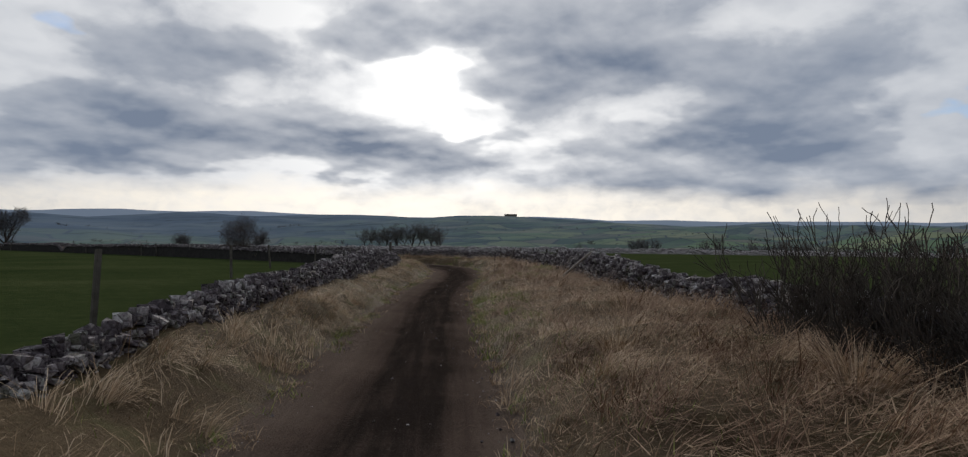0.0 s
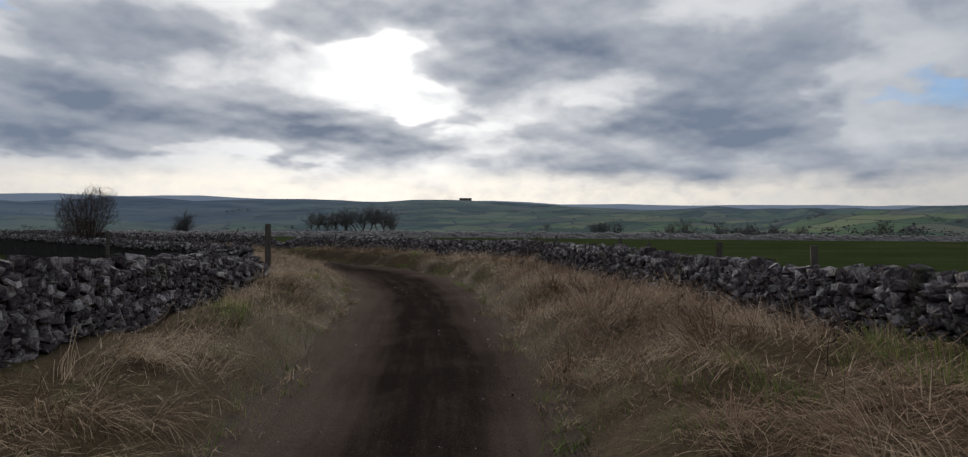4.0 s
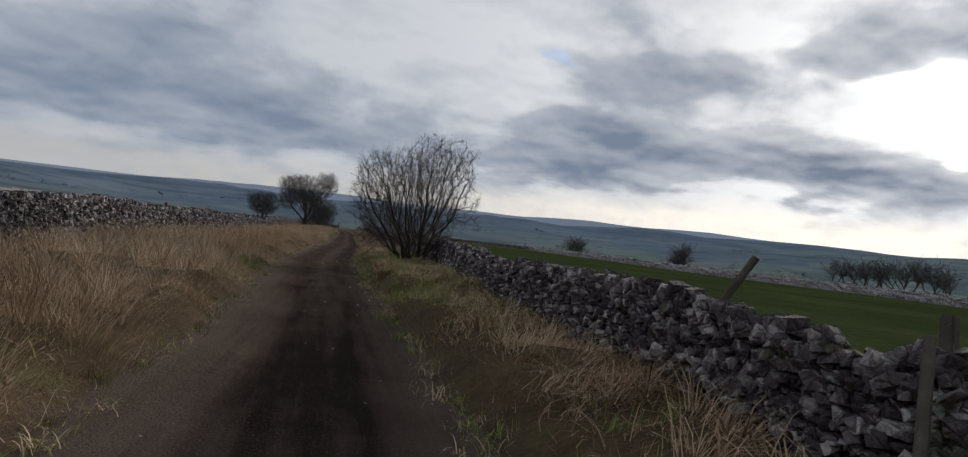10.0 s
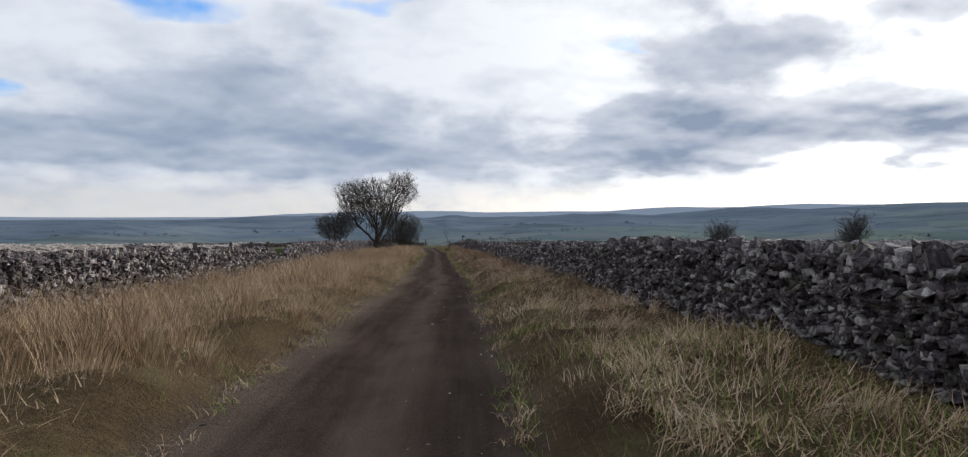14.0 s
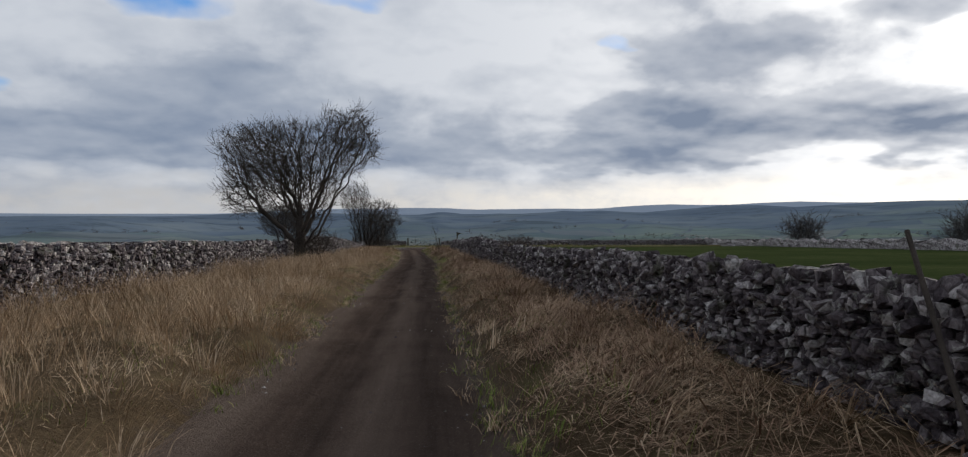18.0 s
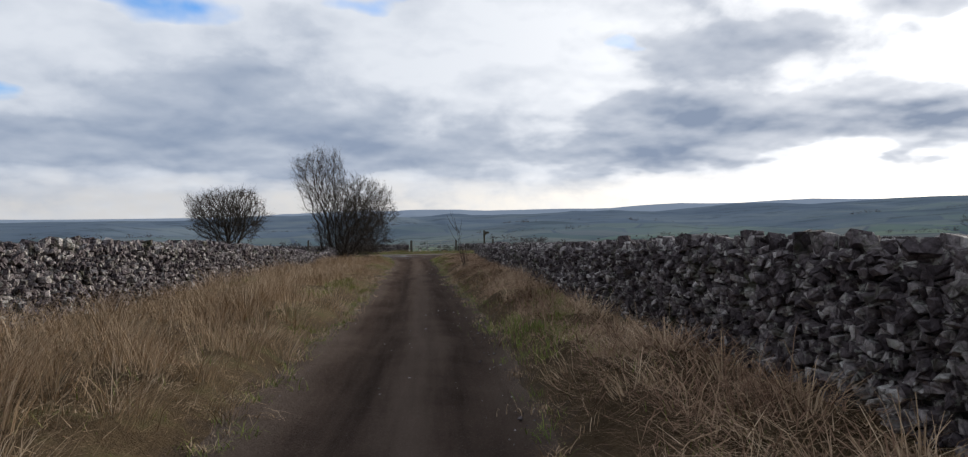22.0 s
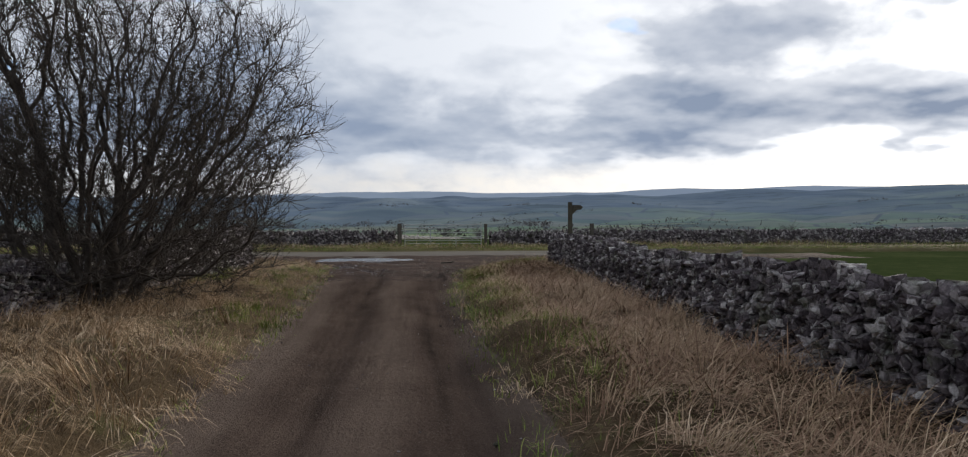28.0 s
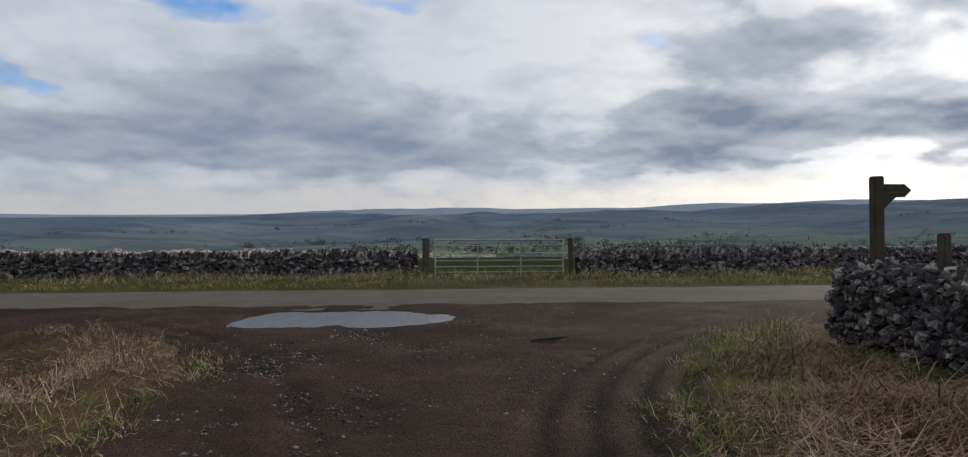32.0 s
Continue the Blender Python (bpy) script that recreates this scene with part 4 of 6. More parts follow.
def grow(rng, base, stems, lens, radius, kids, wind=(0, 0, 0), up=0.06, spread_a=0.65, lean=(0, 0, 1), splay=(0.25, 0.6), wobble=0.15, seg=8, thin=0.72, start=0.2, ring=0.2, fine=0.003):
    """Branches of a bare tree: lists of points and radii, level by level. lens: metres of a branch at each level."""
    out = [[] for _ in lens]
    wind = Vector(wind)

    def branch(p, d, r, lev):
        ln = lens[lev] * rng.uniform(0.7, 1.2)
        n = (seg, seg - 2, 4, 3, 2)[min(lev, 4)]
        step = ln / n
        pts, rad, dirs = [p.copy()], [max(r, fine)], [d]
        for i in range(n):
            d = (d + Vector(rng.normal(0, wobble * (1 + 0.32 * lev), 3)) + wind * (0.05 + 0.05 * lev) + Vector((0, 0, up))).normalized()
            p = p + d * step
            pts.append(p.copy())
            rad.append(max(r * (1 - 0.72 * (i + 1) / n), fine * 0.8))
            dirs.append(d)
        out[lev].append((pts, rad))
        if lev + 1 < len(lens):
            for c in range(kids[lev]):
                lo = start if lev == 0 else min(start, 0.2)
                f = lo + (1 - lo) * (c + rng.uniform(0, 1)) / kids[lev]
                i = min(n, max(1, int(round(f * n))))
                side = Vector(rng.normal(0, 1, 3))
                side = (side - dirs[i] * side.dot(dirs[i])).normalized()
                a = spread_a * rng.uniform(0.65, 1.35)
                branch(pts[i].copy(), (dirs[i] * math.cos(a) + side * math.sin(a)).normalized(), rad[i] * thin, lev + 1)

    for k in range(stems):
        ang = 2 * math.pi * (k + rng.uniform(0, 0.6)) / stems
        way = Vector((math.cos(ang), math.sin(ang), 0))
        push = 0.0 if stems == 1 else rng.uniform(*splay)
        branch(Vector(base) + way * (0.0 if stems == 1 else rng.uniform(0.3, 1.0) * ring), (Vector(lean) + way * push).normalized(), radius * rng.uniform(0.75, 1.1), 0)
    return out


def tubes(name, branches, mat, sides):
    """One mesh of tapering tubes along branches that all have the same number of points."""
    p = np.array([[tuple(q) for q in b[0]] for b in branches])
    r = np.array([b[1] for b in branches])
    d = np.gradient(p, axis=1)
    d /= np.maximum(np.linalg.norm(d, axis=2, keepdims=True), 1e-6)
    h = np.where(np.abs(d[:, :1, 2:]) < 0.9, np.array([0, 0, 1.0]), np.array([1.0, 0, 0]))
    u = np.cross(d, h)
    u /= np.maximum(np.linalg.norm(u, axis=2, keepdims=True), 1e-6)
    w = np.cross(d, u)
    ang = np.arange(sides) * 2 * math.pi / sides
    v = p[:, :, None] + (u[:, :, None] * np.cos(ang)[:, None] + w[:, :, None] * np.sin(ang)[:, None]) * r[:, :, None, None]
    nb, npt = r.shape
    i = np.arange(nb * npt * sides).reshape(nb, npt, sides)
    j = np.roll(i, -1, axis=2)
    q = np.stack([i[:, :-1], j[:, :-1], j[:, 1:], i[:, 1:]], -1).reshape(-1, 4)
    return v.reshape(-1, 3), q


def joined(name, groups, mat, sides):
    vs, fs, n = [], [], 0
    for g in groups:
        if g:
            v, q = tubes(name, g, mat, sides)
            vs.append(v)
            fs.append(q + n)
            n += len(v)
    return mesh_of(name, np.vstack(vs), np.vstack(fs), mat, True)


def tree(name, at, label, category="tree", group="", seed=1, bark=None, twig=None, **how):
    rng = np.random.default_rng(seed)
    levels = grow(rng, (0, 0, -0.15), **how)
    root = new(name)
    root.location = at
    tagged(root, label, category, group)
    many = len(levels[0]) > 8
    low = part("undergrowth" if many else "trunk", joined("undergrowth" if many else "trunk", [levels[0]], bark or BARK, 5), None, root)
    if many:
        tagged(low, kind="stuff")
    rest = levels[1:]
    tagged(part("crown", joined("crown", rest, twig or TWIG, 3), None, root), kind="stuff")
    return root


def colonise(rng, at, feet, lobes, count, step, kill, clear, wind, rise):
    """Branches that grow towards open space within egg-shaped lobes (centre and radii). Gives each node's place, its parent and its shoot's way."""
    share = np.array([a[3] * a[4] * a[5] * (a[6] if len(a) > 6 else 1.0) for a in lobes])
    pts = []
    for lobe, n in zip(lobes, (count * share / share.sum()).astype(int)):
        q = rng.normal(0, 1, (n, 3))
        q *= (rng.random(n) ** 0.38 / np.linalg.norm(q, axis=1))[:, None] * rng.uniform(0.93, 1.08, (n, 1))
        unit = q / np.linalg.norm(q, axis=1, keepdims=True)
        ragged = 0.92 + 0.3 * fbm(unit[:, 0] + 0.7 * unit[:, 2], unit[:, 1] - 0.7 * unit[:, 2], 2.4, 7 + len(pts), 2)
        pts.append(q * ragged[:, None] * np.array(lobe[3:6]) + np.array(lobe[:3]))
    aim = np.vstack(pts)
    off = np.sqrt((((aim[:, :2] + np.array(at[:2]))[:, None] - lane_xy[None, ::3]) ** 2).sum(-1)).min(1)
    aim = aim[(aim[:, 2] > 0.15) & (off > np.where(aim[:, 2] < 1.45, clear, clear - 0.3))]
    node, parent, way = [], [], []
    for foot, d, run in feet:  # bare feet of the stems
        p, d = np.array(foot, float), np.array(d, float) / np.linalg.norm(d)
        for k in range(max(2, int(run / step))):
            node.append(p.copy())
            parent.append(len(node) - 2 if k else -1)
            way.append(d)
            d = d + rng.normal(0, 0.10, 3)
            d /= np.linalg.norm(d)
            p = p + d * step
    best, whose = np.full(len(aim), 1e9), np.zeros(len(aim), int)

    def meet(first):
        new_p = np.array(node[first:])
        dist = np.sqrt(((aim[:, None] - new_p[None]) ** 2).sum(-1))
        j = dist.argmin(1)
        d = dist[np.arange(len(aim)), j]
        closer = d < best
        best[closer], whose[closer] = d[closer], j[closer] + first

    meet(0)
    stale = {}
    for _ in range(170):
        live = best > kill
        aim, best, whose = aim[live], best[live], whose[live]
        if len(aim) < 5:
            break
        pull = aim - np.array(node)[whose]
        pull /= np.linalg.norm(pull, axis=1, keepdims=True)
        first = len(node)
        for i in np.unique(whose):
            if stale.get(i, 0) > 3:
                continue
            stale[i] = stale.get(i, 0) + 1
            d = pull[whose == i].mean(0) + 0.35 * way[i] + np.array(wind) + np.array((0, 0, rise)) + rng.normal(0, 0.26, 3)
            d /= np.linalg.norm(d)
            node.append(node[i] + d * step * rng.uniform(0.75, 1.15))
            parent.append(int(i))
            way.append(d)
        if len(node) == first:
            break
        meet(first)
    return np.array(node), np.array(parent), np.array(way)


def grown_tree(name, at, label, seed, feet, lobes, count, step, kill, thin=0.004, taper=2.1, clear=1.4, wind=(0, 0, 0), rise=0.10, twigs=2, twig_len=0.28, limbs=16, curved=False, bark=None, twig=None):
    """A bare thorn tree: trunks, limbs and a crown of fine twigs."""
    rng = np.random.default_rng(seed)
    node, parent, way = colonise(rng, at, feet, lobes, count, step, kill, clear, wind, rise)
    n = len(node)
    kids = [[] for _ in range(n)]
    for i in range(n):
        if parent[i] >= 0:
            kids[parent[i]].append(i)
    load = np.zeros(n)
    for i in range(n - 1, -1, -1):
        load[i] = max(load[i], 1.0)
        if parent[i] >= 0:
            load[parent[i]] += load[i]
    ends = np.array([1.0 if not k else 0.0 for k in kids])
    for i in range(n - 1, -1, -1):
        if parent[i] >= 0:
            ends[parent[i]] += ends[i]
    rad = thin * ends ** (1.0 / taper)
    chains = []
    starts = [(i, None) for i in range(n) if parent[i] < 0]
    while starts:
        i, stem = starts.pop()
        run = [] if stem is None else [stem]
        j = i
        while True:
            run.append(j)
            if not kids[j]:
                break
            nxt = max(kids[j], key=lambda k: load[k])
            starts += [(k, j) for k in kids[j] if k != nxt]
            j = nxt
        r = rad[run].copy()
        if stem is not None:
            r[0] = r[1]
        chains.append((stem is None, node[run], r))

    def even(p, r):
        m = next(k for k in (3, 6, 12, 24, 48) if k >= len(p) or k == 48)
        u, w = np.linspace(0, 1, len(p)), np.linspace(0, 1, m)
        return np.stack([np.interp(w, u, p[:, c]) for c in range(3)], 1), np.interp(w, u, r)

    root = new(name)
    root.location = at
    tagged(root, label, "tree")
    trunks = []
    for is_stem, p, r in chains:
        if is_stem:
            r = r * (1 + 0.35 * np.exp(-np.arange(len(r)) * step / 0.25))
            trunks.append((p, part("trunk", joined("trunk", [[even(p, r)]], bark or BARK, 9), None, root)))
    side = sorted((c for c in chains if not c[0]), key=lambda c: -c[2][0] * len(c[1]))
    for _, p, r in side[:limbs]:
        own = min(trunks, key=lambda tr: np.linalg.norm(tr[0] - p[0], axis=1).min())[1]
        part("limb", joined("limb", [[even(p, r)]], bark or BARK, 6), None, own)
    groups = {}
    for _, p, r in side[limbs:]:
        e = even(p, r)
        groups.setdefault(len(e[0]), []).append(e)
    fine = np.repeat(np.flatnonzero(rad < thin * 3.2), twigs)
    m = len(fine)
    d = way[fine] + rng.normal(0, 0.55, (m, 3)) + np.array((0, 0, 0.15)) + np.array(wind)
    d /= np.linalg.norm(d, axis=1, keepdims=True)
    ln = (twig_len * rng.uniform(0.3, 1.0, m) ** 1.4 * 1.25)[:, None]
    mid = node[fine] + d * ln * 0.5
    bend = d + np.array((0, 0, 0.3)) + np.array(wind) * 1.5 + rng.normal(0, 0.3, (m, 3))
    tip = mid + bend / np.linalg.norm(bend, axis=1, keepdims=True) * ln * 0.5
    stout = 1.35 if thin > 0.005 else 1.0
    if curved:
        spray = [(np.stack([a, b, c]), (thin * 0.85 * stout, thin * 0.7 * stout, thin * 0.4 * stout)) for a, b, c in zip(node[fine], mid, tip)]
    else:
        spray = [(np.stack([a, c]), (thin * 0.85 * stout, thin * 0.4 * stout)) for a, c in zip(node[fine], tip)]
    groups[0] = spray
    tagged(part("crown", joined("crown", list(groups.values()), twig or TWIG, 3), None, root), kind="stuff")
    return root


def feet_ring(rng, count, ring, splay, run, lean=(0, 0)):
    out = []
    for k in range(count):
        a = 2 * math.pi * (k + rng.uniform(-0.3, 0.3)) / count
        w = rng.uniform(0.4, 1.0)
        out.append(((ring * w * math.cos(a), ring * w * math.sin(a), -0.15), (splay * w * math.cos(a) + lean[0], splay * w * math.sin(a) + lean[1], 1), run))
    return out


rng = np.random.default_rng(3)
rng.random(12)
clump = np.random.default_rng(31)
grown_tree("hawthorn", (-0.05, -104.3, 0.1), "bare many-stemmed hawthorn beside the stone wall", 3, feet_ring(clump, 7, 0.26, 0.2, 0.6) + feet_ring(clump, 8, 0.36, 0.1, 0.45), ((-0.3, 0, 2.2, 2.2, 1.9, 1.7), (0.5, 0, 3.1, 1.35, 1.3, 1.25), (-0.5, -0.2, 1.2, 1.6, 1.3, 0.7, 2.0), (0.05, 0, 0.6, 0.6, 0.6, 0.5, 4.0)), 6300, 0.105, 0.125, 0.0033, 1.78, 0.85, (-0.03, 0, 0), 0.06, 4, 0.32, 24, True)
grown_tree("hawthorn", (-5.35, -41.2, 0.15), "wind-shaped bare hawthorn with a dark twisted trunk", 8, [((0, 0, -0.15), (0.02, 0, 1), 1.3)] + feet_ring(rng, 3, 0.5, 0.6, 0.2), ((-1.0, 0, 4.4, 2.4, 2.3, 1.9), (1.95, 0, 5.2, 1.6, 1.7, 1.6), (0.7, 0, 3.6, 1.3, 1.4, 1.2), (-2.1, 0, 3.0, 1.3, 1.4, 1.0), (0.3, 0, 2.5, 1.3, 1.2, 0.9), (0.6, 0, 0.9, 1.0, 1.0, 0.7, 3.0)), 5600, 0.16, 0.19, 0.0056, 1.78, 1.4, (-0.05, 0, 0.02), 0.03, 4, 0.55, 24, True, twig=BARK)
grown_tree("hawthorn", (-4.5, -2.9, 0.1), "dense bare hawthorn leaning with the wind", 13, feet_ring(rng, 3, 0.3, 0.3, 0.5, (-0.1, 0)) + feet_ring(clump, 6, 0.6, 0.4, 0.2), ((-1.1, 0, 4.8, 1.6, 1.8, 1.85), (0.7, 0, 3.0, 2.8, 2.4, 1.9), (0.8, -0.4, 1.5, 2.4, 2.0, 1.5, 2.4), (2.1, 2.9, 2.6, 0.6, 0.8, 0.5, 2.0), (0.9, 2.3, 2.6, 1.6, 1.5, 1.4), (0.7, 2.6, 1.2, 1.3, 1.4, 0.9, 1.2), (0.2, -0.2, 0.7, 1.5, 1.2, 0.7, 3.5)), 9200, 0.15, 0.18, 0.0049, 1.85, 1.4, (-0.09, 0, 0.02), 0.03, 4, 0.5, 24, True, twig=BARK)
grown_tree("hawthorn", (-14.6, 12.6, 0.1), "small rounded bare hawthorn in the field", 17, feet_ring(rng, 4, 0.22, 0.4, 0.6), ((-0.2, 0, 3.1, 3.1, 2.8, 2.4),), 2200, 0.2, 0.23, 0.0085, 1.9, 1.4, (-0.04, 0, 0.02), 0.05, 4, 0.65, 14, twig=BARK)

# trees and bushes out in the fields


def field_tree(at, height, label, seed, stems=3, category="tree", group="", start=0.2, kids=(6, 3, 2)):
    k = height / 5.0
    ob = tree("field_tree" if category == "tree" else "field_bush", at, label, category, group, seed=seed, bark=HAZED_TWIG, twig=HAZED_TWIG, stems=stems, ring=0.25 * k, lens=(2.7 * k, 1.9 * k, 1.1 * k, 0.7 * k), radius=0.14 * k, kids=kids, up=0.09, spread_a=0.7, start=start, seg=5, fine=0.02 * k)
    return ob


field_tree((45.1, 5.6, -0.3), 4.6, "lone bare hawthorn bush in the pasture", 31, 6, "bush", kids=(8, 6, 4))
field_tree((71.5, 12.0, -0.5), 6.2, "rounded bare thorn tree by a field wall", 32, 6, kids=(8, 6, 4))
field_tree((165.5, -33.4, -1.0), 4.4, "small upright thorn tree far across the field", 33, 3)
big = field_tree((191.0, 114.0, -2.0), 13.0, "tall bare tree in a distant row", 34, 2, group="distant tree row", start=0.42, kids=(8, 5, 3))
for k in range(9):
    f = (k + 1) / 9
    copy_thing(big, pose(191 + 33 * f + random.uniform(-2, 2), 114 - 22 * f + random.uniform(-2, 2), -2.2, 0, 0, random.uniform(0, 360)) @ Matrix.Scale(random.uniform(1.0, 1.35), 4))
wide = field_tree((421, 87, -3.5), 12.0, "broad dark copse far across the fields", 35, 6, group="distant copse")
for k in range(4):
    copy_thing(wide, pose(421 + random.uniform(-5, 5), 87 + (k - 1.5) * 6, -3.5, 0, 0, random.uniform(0, 360)) @ Matrix.Scale(random.uniform(0.8, 1.0), 4))
for x, y, size in ((327, -12, 0.85), (334, -2, 0.7), (340, -25, 0.6), (345, -38, 0.65), (350, -50, 0.6), (356, -60, 0.55), (397, -89, 0.95), (300, 210, 0.8), (150, 260, 0.6), (120, 300, 0.6), (60, 330, 0.6), (210, 330, 0.7), (90, 150, 0.45), (68, 165, 0.4), (-40, 380, 0.6), (-120, 340, 0.6), (20, 420, 0.7), (40, 430, 0.6), (-10, 440, 0.7)):
    copy_thing(wide, pose(x, y, ground_z(float(x), float(y)) - 0.3, 0, 0, random.uniform(0, 360)) @ Matrix.Scale(size, 4))

# ---- posts, gate, sign ----


def square_post(name, at, w, h, label, mat=POST, lean=(0, 0), category="fence post", group="fence posts"):
    bm = box(bmesh.new(), -w / 2, w / 2, -w / 2, w / 2, -0.3, h, w * 0.12)
    ob = new(name)
    part("post", bm, mat, ob)
    ob.matrix_world = pose(at[0], at[1], at[2] if len(at) > 2 else 0.05, lean[0], lean[1], random.uniform(0, 40))
    return tagged(ob, label, category, group)


def gate():
    root = new("field_gate")
    root.location = (-0.27, 19.87, -0.02)
    tagged(root, "galvanised seven-bar steel field gate, closed", "gate")
    w, h = 3.62, 1.16
    for x in (0.02, w - 0.02):
        part("stile", rod(bmesh.new(), (x, 0, 0), (x, 0, h), 0.021, 10), STEEL, root)
    for z in (0.0, 0.13, 0.27, 0.42, 0.59, 0.79, 1.0, 1.16):
        part("rail", rod(bmesh.new(), (0, 0, z), (w, 0, z), 0.021 if z in (0.0, 1.16) else 0.015, 10), STEEL, root)
    for x in (w / 3, 2 * w / 3):
        part("brace", box(bmesh.new(), x - 0.02, x + 0.02, -0.006, 0.006, 0, h), STEEL, root)
    part("latch", box(bmesh.new(), w, w + 0.12, -0.012, 0.012, 0.62, 0.66), STEEL, root)
    for z in (0.18, 0.9):
        part("hinge", rod(bmesh.new(), (-0.14, 0, z), (0.02, 0, z), 0.014), STEEL, root)


gate()
square_post("gate_post", (-0.5, 19.88, 0), 0.17, 1.2, "thick weathered timber gate post", category="gate post", group="gate posts")
square_post("gate_post", (3.55, 19.88, 0), 0.12, 1.18, "slim weathered timber gate post", category="gate post", group="gate posts")

sign = new("fingerpost")
sign.location = (4.98, 7.95, 0)
tagged(sign, "dark timber footpath fingerpost behind the wall end", "signpost")
part("post", box(bmesh.new(), -0.06, 0.06, -0.06, 0.06, -0.3, 1.9, 0.012), SIGNWOOD, sign)
bm = bmesh.new()
outline = [(0.07, 1.66), (0.32, 1.66), (0.40, 1.735), (0.32, 1.81), (0.07, 1.81)]
front = [bm.verts.new((x, -0.025, z)) for x, z in outline]
back = [bm.verts.new((x, 0.025, z)) for x, z in outline]
bm.faces.new(front)
bm.faces.new(back[::-1])
for i in range(5):
    bm.faces.new([front[i], back[i], back[(i + 1) % 5], front[(i + 1) % 5]])
board = part("finger_board", bm, SIGNWOOD, sign, "arrow-ended timber finger board")
for z in (1.70, 1.76):
    part("lettering", box(bmesh.new(), 0.11, 0.30, -0.029, -0.0255, z, z + 0.022), POST, board, "worn pale line of lettering")
bm = bmesh.new()
bm.faces.new([bm.verts.new(v) for v in ((0.07, 0.02, 1.52), (0.22, 0.02, 1.66), (0.07, 0.02, 1.66))])
r = bmesh.ops.extrude_face_region(bm, geom=list(bm.faces))
for v in [e for e in r["geom"] if isinstance(e, bmesh.types.BMVert)]:
    v.co.y -= 0.04
part("bracket", bm, SIGNWOOD, sign)
square_post("fence_post", (5.6, 7.7, 0), 0.11, 1.24, "short weathered fence post behind the wall end")

for x, y, h in ((-13.6, -155.5, 1.2), (-12.35, -153.9, 1.2), (-10.6, -152.0, 1.15), (-9.6, -150.9, 1.2), (-15.4, -157.1, 1.15), (-17.3, -158.9, 1.2), (-5.7, -146.9, 1.2), (0.05, -135.3, 1.15), (0.35, -130.4, 1.15), (0.33, -124.1, 1.16)):
    square_post("fence_post", (x, y), 0.07, h, "grey weathered fence post in the pasture behind the wall", lean=(random.uniform(-4, 4), random.uniform(-4, 4)))
for x, y, h in ((-34.7, -162.4, 1.3), (-24.8, -148.2, 1.3), (-13.0, -136.6, 1.3), (-18.2, -140.1, 1.3), (-7.6, -82.6, 1.2), (-7.35, -80.3, 1.2), (-7.3, -78.0, 1.2), (-7.2, -75.7, 1.2), (-7.1, -40.6, 1.25), (-7.2, -46.0, 1.2), (-7.4, -52.0, 1.2), (-8.6, -104.0, 1.3), (-8.4, -100.0, 1.3), (-5.3, -10.0, 1.3), (-5.1, 6.0, 1.5)):
    square_post("fence_post", (x, y), 0.08, h, "dark fence post standing behind the wall", lean=(random.uniform(-4, 4), random.uniform(-4, 4)))
square_post("stone_stoop", (-10.95, -141.3, 0), 0.12, 1.55, "stout dark timber post at the wall end on the bend", category="post", group="")

# ---- grass ----


def blades(name, roots, length, width, way, droop, mat, label, rng, laid=0.0):
    """One mesh of bent blades: roots (n, 3), length, width, way (n, 2) of the bend, droop 0 to 1."""
    n = len(roots)
    out = np.concatenate([way, np.zeros((n, 1))], 1)
    side = np.stack([-way[:, 1], way[:, 0], np.zeros(n)], 1)
    v = np.empty((n, 7, 3), np.float32)
    pos, ang = roots.copy(), (0.12 + laid * rng.uniform(0.2, 1.3, n) + 0.2 * droop * rng.uniform(0.3, 1.2, n))
    w = width[:, None] * side
    v[:, 0], v[:, 1] = pos - w, pos + w
    step = length / 3
    for k in (1, 2, 3):
        pos = pos + (np.cos(ang)[:, None] * np.array([0, 0, 1.0]) + np.sin(ang)[:, None] * out) * step[:, None]
        ang = ang + 0.62 * droop * rng.uniform(0.5, 1.4, n)
        if k < 3:
            v[:, 2 * k], v[:, 2 * k + 1] = pos - w * (1 - 0.22 * k), pos + w * (1 - 0.22 * k)
        else:
            v[:, 6] = pos
    f = np.array([[0, 1, 3], [0, 3, 2], [2, 3, 5], [2, 5, 4], [4, 5, 6]])
    faces = (f[None] + (np.arange(n) * 7)[:, None, None]).reshape(-1, 3)
    return tagged(new(name, mesh_of(name, v.reshape(-1, 3), faces, mat)), label, "grass", kind="stuff")


def tussocks(rng, side, count, y_lo=-180.0, y_hi=8.6):
    """Random spots on one verge: place, distance from the track and from the wall."""
    edge, gap = (edge_r, gap_r) if side > 0 else (edge_l, gap_l)
    room = np.maximum(gap[:last] - edge[:last] - 0.05, 0.05)
    ok = (lane_y[:last] > y_lo) & (lane_y[:last] < y_hi)
    p = room * ok
    i = rng.choice(last, count, p=p / p.sum())
    f = rng.random(count)
    u = edge[i] + f * room[i]
    xy = lane_xy[i] + side * u[:, None] * lane_n[i] + lane_d[i] * rng.uniform(-0.2, 0.2, count)[:, None]
    z = verge_height(xy[:, 0], xy[:, 1], u - edge[i], side) - 0.02
    return np.column_stack([xy, z]), u - edge[i], gap[i] - u, side * lane_n[i]


